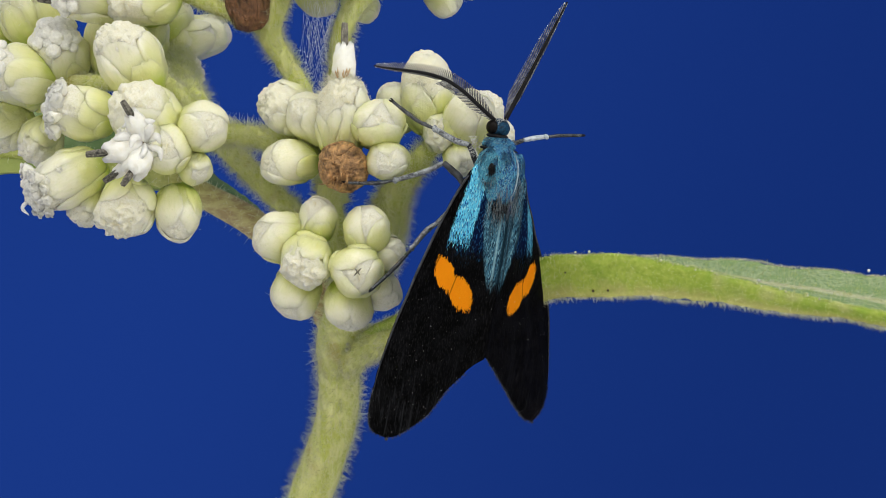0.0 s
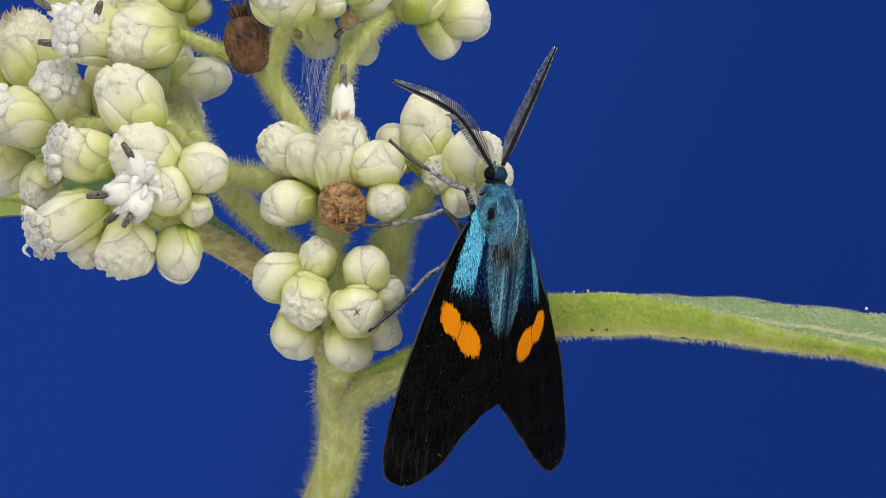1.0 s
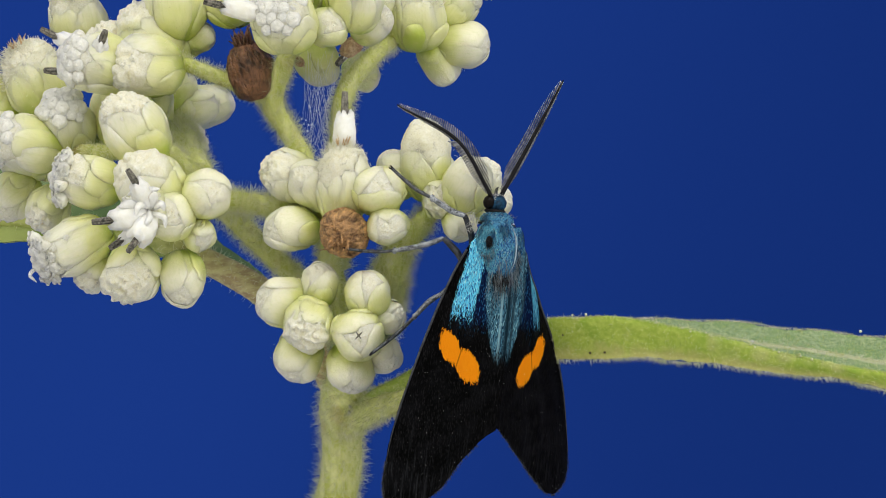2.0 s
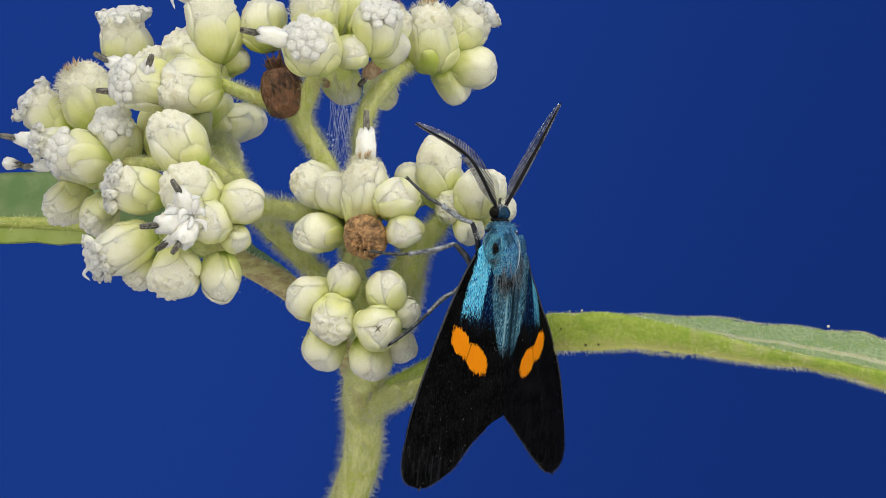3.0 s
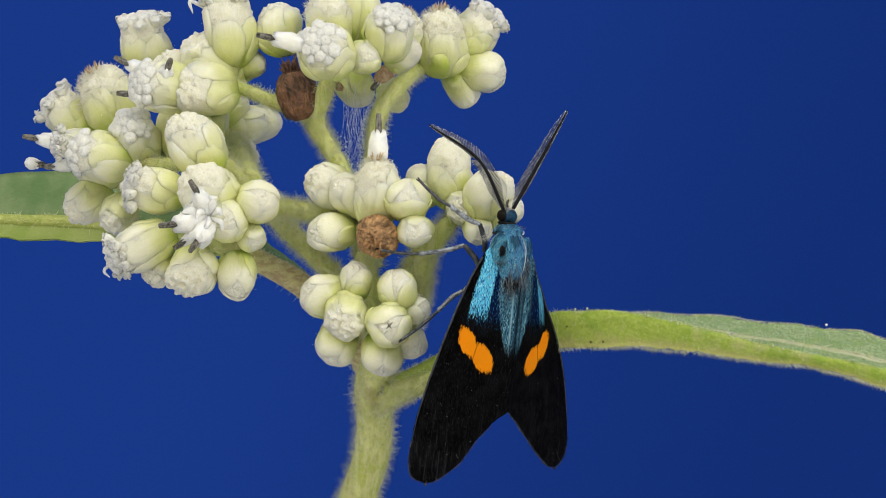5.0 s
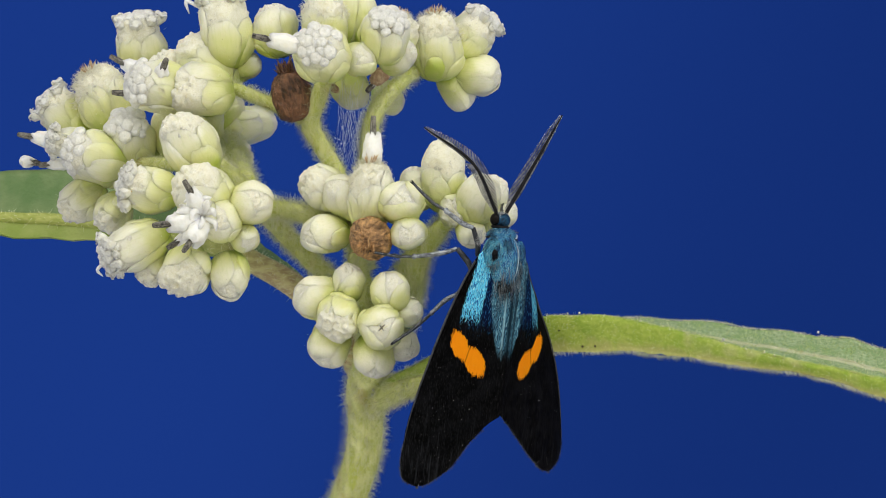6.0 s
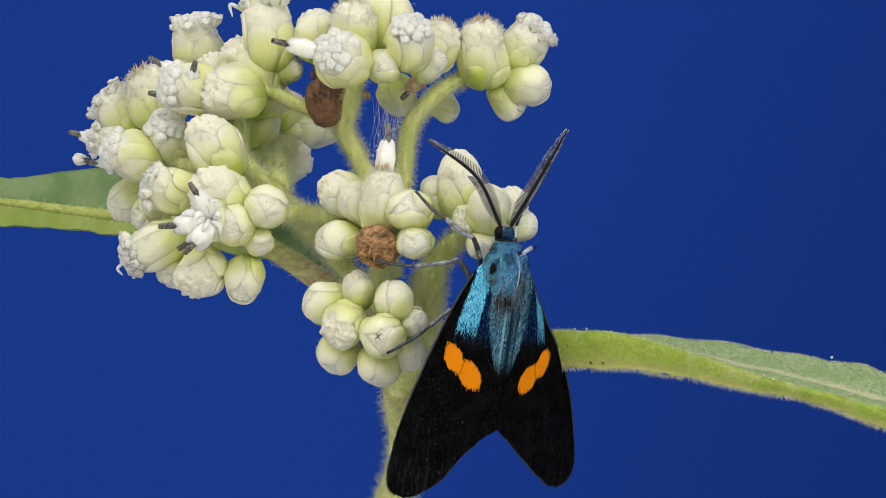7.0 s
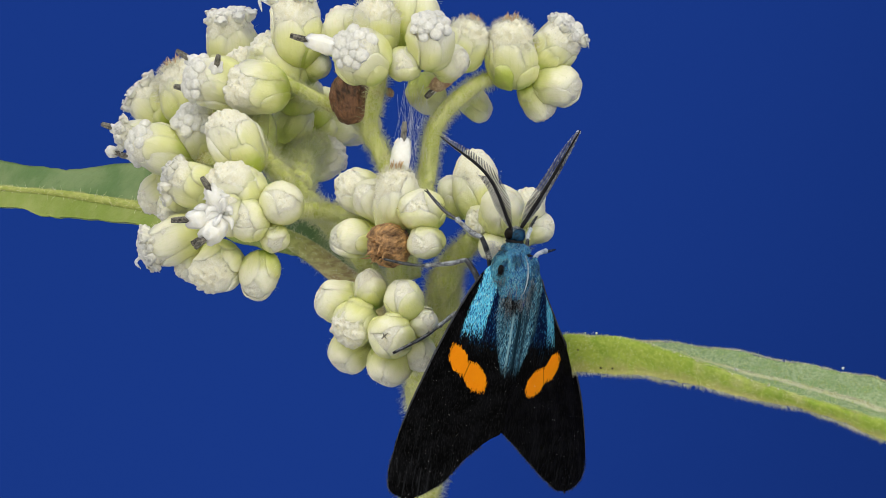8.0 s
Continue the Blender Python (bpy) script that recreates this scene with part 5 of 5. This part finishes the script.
moth_part("neck_line", ellipsoid((-0.13, 0.76, -1.13), (0.93, 0.085, 0.80), 8, 34, -17, 0.03, 4.0, None, 0.5), ink_mat, "thin black line behind the collar", thorax)
scale_tuft(thorax, 110, ((-1.0, -1.9, -0.6), (0.55, -0.7, 0.3)), (0.0, -1.0, 0.14), 1.7, down_mat, 51, 0.14, 0.009, face="thorax")
scale_tuft(thorax, 240, ((-0.95, -2.0, -0.5), (0.5, -1.45, 0.2)), (0.0, -1.0, 0.05), 0.9, ink_mat, 58, 0.16, 0.012, face="thorax")
scale_tuft(thorax, 120, ((0.3, -1.6, -0.9), (0.95, 0.6, 0.2)), (0.25, -1.0, 0.15), 1.2, down_mat, 52, 0.18, 0.008, face="thorax")
scale_tuft(thorax, 160, ((-1.45, -0.5, -0.9), (-1.0, 0.5, -0.2)), (-0.25, -1.0, 0.3), 0.9, down_mat, 53, 0.2, 0.008, face="thorax")
scale_tuft(thorax, 90, ((-1.35, 0.3, -1.9), (-0.95, 1.2, -1.35)), (-0.7, -0.2, 0.3), 0.42, white_down_mat, 54, 0.5, 0.012)
scale_tuft(collar, 160, ((-1.05, 1.0, -1.3), (0.65, 1.2, -0.5)), (0.0, 0.6, 0.6), 0.22, down_mat, 55, 0.5, 0.012)
scale_tuft(head_part, 120, ((-0.85, 1.9, -1.2), (-0.15, 2.1, -0.75)), (0.0, 0.9, 0.5), 0.2, white_down_mat, 56, 0.6, 0.010)
moth_part("scale_spot", ellipsoid((-1.52, -0.05, -0.16), (0.15, 0.26, 0.13), 10, 14, 30, 0.2, 3.0), ink_mat, "black scale tuft", thorax)
scale_tuft(thorax, 140, ((-1.62, -0.15, -0.16), (-1.40, 0.15, -0.05)), (-0.2, -1.0, 0.3), 0.42, ink_mat, 57, 0.3, 0.012)
moth_part("tegula", ellipsoid((-1.36, 0.02, -0.52), (0.48, 0.84, 0.42), 16, 20, -30, 0.1, 5.0), body_mat, "", thorax)
moth_part("tegula", ellipsoid((0.78, -0.1, -0.62), (0.34, 0.8, 0.40), 14, 18, 10, 0.1, 7.0), body_mat, "", thorax)


ridge_mat = plain_material("scale_ridge_grey", (0.10, 0.16, 0.22), (0.42, 0.52, 0.58), 9.0, 0.4)
rv, rf = tube([(-0.10, 0.78, -0.20), (0.04, 0.2, 0.05), (0.07, -0.5, 0.11), (0.02, -1.1, 0.04), (-0.12, -1.55, -0.14)], [0.02, 0.045, 0.04, 0.035, 0.01], 8, 30, 0.1)
moth_part("shoulder_ridge", (rv, rf), ridge_mat, "pale grey ridge of scales", thorax)


# wings
def wing(side, outer, inner, lift, label):
    """A wing lying roof-wise: from its inner margin out to its leading edge, row by row from base to tip."""
    rows, cols = 84, 30
    edge = {}
    for key, ctrl in (("o", outer), ("i", inner)):
        pts = spline([(x, y, 0) for x, y in ctrl], 240)
        edge[key] = (np.array([-p.y for p in pts]), np.array([p.x for p in pts]))
    y0, y1 = outer[0][1], outer[-1][1]
    top = []
    for i in range(rows):
        s = i / (rows - 1)
        y = y0 + (y1 - y0) * (1 - (1 - s) ** 1.25 if s > 0.5 else 1 - (1 - s) ** 1.25)
        xo, xi = np.interp(-y, *edge["o"]), np.interp(-y, *edge["i"])
        for j in range(cols):
            t = j / (cols - 1)
            x = xi + (xo - xi) * t
            z = -0.234 * x + lift + 0.10 * math.sin(math.pi * t) * min(1, s * 3) - 0.16 * t ** 8
            z += 0.045 * math.cos(x * 5.2) * math.exp(-0.55 * x) + 0.018 * math.sin(16 * x / (1.2 - y * 0.35))
            if i > rows - 4 or j in (0, cols - 1):
                z += 0.03 * noise.noise((x * 6, y * 6, 2))
            frill = 0.035 * noise.noise((i * 1.7, j * 0.3, side)) if j in (0, cols - 1) and y < -8.5 else 0.0
            top.append(Vector((side * (x + frill), y + frill, z)))
    k = len(top)
    low = [p - Vector((0, 0, 0.05)) for p in top]
    faces = grid_faces(rows, cols)
    if side > 0:
        faces = [f[::-1] for f in faces]
    faces = faces + [tuple(q + k for q in f[::-1]) for f in faces]
    ring = [i * cols for i in range(rows)] + [(rows - 1) * cols + j for j in range(1, cols)]
    ring += [i * cols + cols - 1 for i in range(rows - 2, -1, -1)] + [j for j in range(cols - 2, 0, -1)]
    for a, b in zip(ring, ring[1:] + ring[:1]):
        faces.append((a, b, b + k, a + k) if side < 0 else (a, a + k, b + k, b))
    ob = child("forewing", mesh_object("forewing", mm(top + low), faces, wing_mat), moth, None, label)
    # stiff grey leading edge
    arr = np.array([tuple(p) for p in top]).reshape(rows, cols, 3)
    cv, cf = tube([Vector(arr[i, -1]) + Vector((0, 0, 0.02)) for i in range(4, rows - 18, 5)], [0.05, 0.055, 0.045, 0.01], 8, 60)
    child("costa", mesh_object("costa", mm(cv), cf, femur_mat), ob, None, "dark grey leading edge")
    # fringe of scales round the tip and dust caught on the surface
    r = np.random.RandomState(int(60 + side))
    arr = np.array([tuple(p) for p in top]).reshape(rows, cols, 3)
    rim = np.concatenate([arr[rows * 2 // 3:-1, 0], arr[-1, ::10], arr[rows * 3 // 4:-1, -1]])
    root = rim[r.randint(0, len(rim), 900)] + r.normal(0, 0.03, (900, 3))
    out = root - np.array((side * 2.8, -7.5, -0.7))
    hv, hf = hairs(root, out + r.normal(0, 1.2, (900, 3)), 0.11 * r.uniform(0.4, 1.3, 900), 0.009, 0.2, 3)
    tagged(child("fringe", mesh_object("fringe", hv * MM, hf, tarsus_mat), ob), kind="stuff")
    n = 160
    i, j = r.randint(rows // 3, rows - 1, n), r.randint(1, cols - 1, n)
    p = arr[i, j] + r.normal(0, 0.08, (n, 3)) * (1, 1, 0)
    sv, sf = [], []
    for q in p:
        d = 0.006 + 0.014 * r.rand() ** 3
        o = len(sv)
        sv += [q + np.array(v) * d for v in ((1, 0, 0.3), (0, 1.4, 0.3), (-1, 0, 0.3), (0, -1, 0.3), (0, 0, 1.3), (0, 0, -0.7))]
        sf += [(o, o + 1, o + 4), (o + 1, o + 2, o + 4), (o + 2, o + 3, o + 4), (o + 3, o, o + 4), (o + 1, o, o + 5), (o + 2, o + 1, o + 5), (o + 3, o + 2, o + 5), (o, o + 3, o + 5)]
    tagged(child("dust", mesh_object("dust", np.array(sv) * MM, sf, speck_mat), ob), kind="stuff")
    return ob


wing(-1, [(1.65, 0.25), (2.12, -0.15), (2.56, -0.82), (3.16, -2.13), (3.76, -3.8), (4.36, -5.62), (4.92, -7.44), (5.27, -8.94), (5.46, -10.44), (5.5, -11.7), (5.25, -12.4), (4.6, -12.68)],
     [(1.55, 0.25), (1.1, -0.7), (0.5, -1.7), (-0.02, -2.5), (-0.05, -5.0), (0.02, -8.5), (0.3, -8.9), (0.75, -9.26), (1.69, -10.27), (2.59, -11.5), (3.55, -12.3), (4.2, -12.64), (4.6, -12.68)],
     0.02, "black forewing with cyan streak and orange band")
wing(1, [(0.75, 0.3), (1.05, -0.1), (1.5, -0.82), (2.85, -2.6), (4.3, -4.3), (5.38, -6.0), (6.1, -7.6), (6.68, -9.3), (6.88, -10.4), (6.63, -11.2), (6.0, -11.66), (5.5, -11.72)],
     [(0.6, 0.3), (0.45, -0.7), (0.2, -1.7), (-0.02, -2.5), (0.0, -5.0), (0.0, -8.4), (0.2, -8.7), (1.2, -9.3), (2.85, -10.45), (4.4, -11.4), (5.0, -11.66), (5.5, -11.72)],
     -0.02, "black forewing with cyan streak and orange band")


AWAY = Vector((0.7159, -0.0311, -0.6975))


# antennae: a bent shaft with two rows of barbs
def antenna(base, mid, tip, across, label, turned=0.0):
    base = Vector(base)
    pts = spline([Vector((0, 0, 0)), Vector(mid) - base, Vector(tip) - base], 180)
    sv, sf = tube([Vector((0, 0, 0)), Vector(mid) - base, Vector(tip) - base], [0.10, 0.10, 0.09, 0.065, 0.03], 8, 50)
    ob = child("antenna", mesh_object("antenna", mm(sv), sf, ink_mat), moth, Matrix.Translation(base * MM), label)
    bv, bf, tv_all, tf_all = [], [], [], []
    r = random.Random(int(base.x * 100))
    for i in range(3, 176, 3):
        s = i / 179
        t = (pts[i + 1] - pts[i - 1]).normalized()
        a = (Vector(across) - t * Vector(across).dot(t)).normalized()
        b = t.cross(a)
        reach = 0.54 * min(1, s * 5 + 0.25) * (1 - s ** 3.0) ** 0.8 + 0.06
        for k in (-1, 1):
            w = ((a * 0.95 + b * 0.1) if k > 0 else (a * (-0.85 if s < turned else -0.30) + AWAY * (-0.5 if s < turned else 0.75))).normalized()
            w = (w + t * 0.85).normalized()
            p0, p2 = pts[i], pts[i] + w * reach
            p1 = (p0 + p2) / 2 - t * 0.05 * reach
            tv, tf = tube([p0, p1, p2], [0.036, 0.031, 0.020], 5, 5)
            bf += [tuple(q + len(bv) for q in f) for f in tf]
            bv += tv
            spots = [p2] * (r.random() < 0.10 + 0.75 * s ** 2) + [p0 + (p2 - p0) * r.uniform(0.3, 1.0) for _ in range(2) if r.random() < 0.55 * s * s]
            for c in spots:
                d = r.uniform(0.013, 0.024 + 0.022 * s)
                o = len(tv_all)
                tv_all += [c + Vector(v) * d for v in ((1, 0, 0), (0, 1, 0), (-1, 0, 0), (0, -1, 0), (0, 0, 1), (0, 0, -1))]
                tf_all += [(o, o + 1, o + 4), (o + 1, o + 2, o + 4), (o + 2, o + 3, o + 4), (o + 3, o, o + 4), (o + 1, o, o + 5), (o + 2, o + 1, o + 5), (o + 3, o + 2, o + 5), (o, o + 3, o + 5)]
    tagged(child("barb_comb", mesh_object("barb_comb", mm(bv), bf, barb_mat), ob, None, "comb of fine black barbs"), kind="stuff")
    tagged(child("pale_grains", mesh_object("pale_grains", mm(tv_all), tf_all, speck_mat), ob), kind="stuff")
    return ob


antenna_l = antenna((-0.8, 2.05, -1.02), (-2.25, 4.55, -1.9), (-4.3, 6.1, -3.85), (0.49, 0.73, 0.47), "black feathery antenna with pale grains", 0.5)
antenna_r = antenna((-0.3, 2.14, -0.82), (0.52, 4.7, -0.1), (1.28, 7.7, 0.9), (-0.636, 0.39, -0.67), "black feathery antenna with pale grains")

# legs, laid out in the plant's space (mm) with the moth at rest
INTO = REST.inverted()


def leg(name, knots, thick, mats, pivot, label):
    """Segments from body to foot; the leg's origin is at the given knot, about which it swings."""
    home = INTO @ (Vector(knots[pivot]) * MM)
    local = [(INTO @ (Vector(k) * MM) - home) / MM for k in knots]
    names = ["femur", "tibia", "tarsus"]
    root = None
    for i in range(3):
        a, b = local[i], local[i + 1]
        bow = (b - a).orthogonal().normalized() * 0.06 * (b - a).length
        c = thick[i] * 0.9
        sv, sf = tube([a, (a * 2 + b) / 3 + bow, (a + b * 2) / 3 + bow * 0.7, b], [c * 0.8, c, c * 0.95, c * 0.8], 10, 18, 0.08, i + 1.0)
        me = mesh_object(name if i == 0 else names[i], mm(sv), sf, mats[i])
        if i == 0:
            root = child(name, me, moth, Matrix.Translation(home), label)
        else:
            seg = child(names[i], me, root)
            r = np.random.RandomState(i)
            k = 60
            u = r.rand(k, 1)
            pos = np.array(a) * (1 - u) + np.array(b) * u
            hv, hf = hairs(pos, np.array(b - a) / (b - a).length * 0.9 + r.normal(0, 0.45, (k, 3)), c * r.uniform(1.2, 1.9, k), 0.009, 0.2, 5)
            tagged(child("bristles", mesh_object("bristles", hv * MM, hf, mats[i]), seg), kind="stuff")
    a, b = local[2], local[3]
    d = (b - a).normalized()
    sd = d.orthogonal().normalized()
    cv, cf = [], []
    for k in (-1, 1):
        tv, tf = tube([b - d * 0.05, b + d * 0.10 + sd * 0.07 * k, b + d * 0.16 + sd * 0.02 * k], [0.05, 0.035, 0.01], 6, 6)
        cf += [tuple(q + len(cv) for q in f) for f in tf]
        cv += tv
    child("claw", mesh_object("claw", mm(cv), cf, ink_mat), root)
    kv, kf = tube([local[2] - Vector((0, 0, 0.12)), local[2], local[2] + Vector((0, 0, 0.12))], [0.05, thick[1] * 1.25, 0.05], 8, 8)
    child("joint", mesh_object("joint", mm(kv), kf, mats[1]), root)
    root["attach"] = [float(c) for c in local[0]]
    return root


fore_l = leg("foreleg", [(2.25, -7.9, -0.1), (1.98, -8.66, 1.38), (0.52, -8.26, 2.26), (-1.28, -8.04, 3.72)], (0.17, 0.16, 0.10), [femur_mat, tibia_mat, tarsus_mat], 3, "dark grey foreleg")
mid_l = leg("midleg", [(1.95, -8.3, -0.9), (1.14, -8.09, 0.27), (-1.16, -7.5, -0.2), (-3.45, -8.2, 0.0)], (0.18, 0.15, 0.095), [femur_mat, tibia_mat, tarsus_mat], 3, "dark grey middle leg")
hind_l = leg("hindleg", [(1.9, -8.6, -1.5), (1.1, -7.9, -2.2), (-0.17, -7.9, -3.2), (-2.2, -8.75, -4.84)], (0.15, 0.14, 0.10), [tibia_mat, tibia_mat, tarsus_mat], 3, "grey hind leg")
fore_r = leg("foreleg", [(3.85, -7.0, 0.9), (3.66, -6.3, 1.55), (3.56, -5.4, 2.05), (3.5, -3.9, 2.7)], (0.13, 0.13, 0.09), [tarsus_mat, pale_leg_mat, tarsus_mat], 0, "pale grey foreleg")
mid_r = leg("midleg", [(4.2, -7.2, 0.3), (4.2, -6.0, 0.85), (4.2, -4.0, 1.0), (4.15, -1.6, 1.05)], (0.15, 0.14, 0.09), [pale_leg_mat, pale_leg_mat, tarsus_mat], 3, "pale grey middle leg")


# ---- what moves: the moth shifts on the buds, its feet hold, its antennae and one foreleg swing
def swing(ob, angle, axis=(0.7159, -0.0311, -0.6975)):
    """A part's rest pose, turned by degrees about an axis through its own origin."""
    return Matrix.Translation(ob.location) @ Matrix.Rotation(radians(angle), 4, Vector(axis))


def motions():
    body = [
        (0.0, pose(0.004310, -0.008858, 0.000627, 98.91, 3.58, 47.56)),
        (0.5, pose(0.004381, -0.008693, 0.000547, 95.29, 3.60, 47.30)),
        (1.0, pose(0.004385, -0.008660, 0.000408, 93.97, 3.88, 45.77)),
        (1.5, pose(0.004378, -0.008649, 0.000356, 93.57, 3.97, 45.07)),
        (1.7, pose(0.004380, -0.008651, 0.000320, 93.80, 3.96, 44.30)),
        (2.8, pose(0.004375, -0.008715, 0.000134, 94.90, 3.02, 44.50)),
        (3.0, pose(0.004377, -0.008728, 0.000131, 94.36, 2.94, 45.28)),
        (3.5, pose(0.004368, -0.008719, 0.000084, 94.41, 2.75, 45.70)),
        (4.0, pose(0.004347, -0.008750, 0.000037, 95.09, 2.60, 45.89)),
        (4.5, pose(0.004330, -0.008755, 0.0, 95.33, 2.71, 45.78)),
        (6.0, pose(0.004313, -0.008790, -0.000018, 94.95, 2.39, 44.37)),
        (6.5, pose(0.004454, -0.008802, -0.000045, 95.48, 2.15, 45.23)),
        (7.0, pose(0.004562, -0.008772, -0.000066, 95.97, 2.21, 46.81)),
        (7.5, pose(0.004642, -0.008758, -0.000075, 96.36, 2.20, 47.74)),
        (8.0, pose(0.004687, -0.008751, -0.000069, 96.65, 2.20, 48.31)),
    ]
    walk(moth, body)
    for part in (fore_l, mid_l, hind_l, mid_r):
        foot = REST @ part.location
        hip = part.location + Vector(part["attach"]) * MM
        rest = REST @ hip - foot
        rows = []
        for t, m in body:
            turn = rest.rotation_difference(m @ hip - foot)
            held = Matrix.Translation(foot) @ turn.to_matrix().to_4x4() @ REST.to_3x3().to_4x4()
            rows.append((t, m.inverted() @ held))
        walk(part, rows)
    ready = fore_r.matrix_basis.copy()
    tip = Vector((3.5, -3.9, 2.7)) - Vector((3.85, -7.0, 0.9))
    out = Vector((7.5, -7.2, 1.58)) - Vector((4.3, -7.2, 0.85))
    back = REST.to_3x3().inverted()
    turn = (back @ tip).rotation_difference(back @ out).to_matrix().to_4x4()
    half = (back @ tip).rotation_difference((back @ (out + tip)).normalized()).to_matrix().to_4x4()
    spot = Matrix.Translation(fore_r.location)
    walk(fore_r, [(0.0, spot @ turn), (0.067, spot @ half), (0.133, ready), (8.0, ready)])
    walk(antenna_l, [(t, swing(antenna_l, a)) for t, a in ANT_L])
    walk(antenna_r, [(t, swing(antenna_r, a)) for t, a in ANT_R])


ANT_L = [(0.0, -27.0), (0.1, -13.0), (0.5, -10.6), (1.0, -7.2), (1.5, -4.9), (3.0, -1.7), (3.5, -0.6), (4.5, 0.0), (6.0, 1.7), (6.5, 0.4), (7.0, -0.5), (8.0, 0.5)]
ANT_R = [(0.0, -4.5), (0.1, -6.5), (0.5, -6.3), (1.0, -4.1), (1.5, -0.4), (3.0, 0.1), (4.5, 0.0), (6.0, 0.8), (6.5, 0.5), (7.0, -0.2), (8.0, -0.9)]
motions()
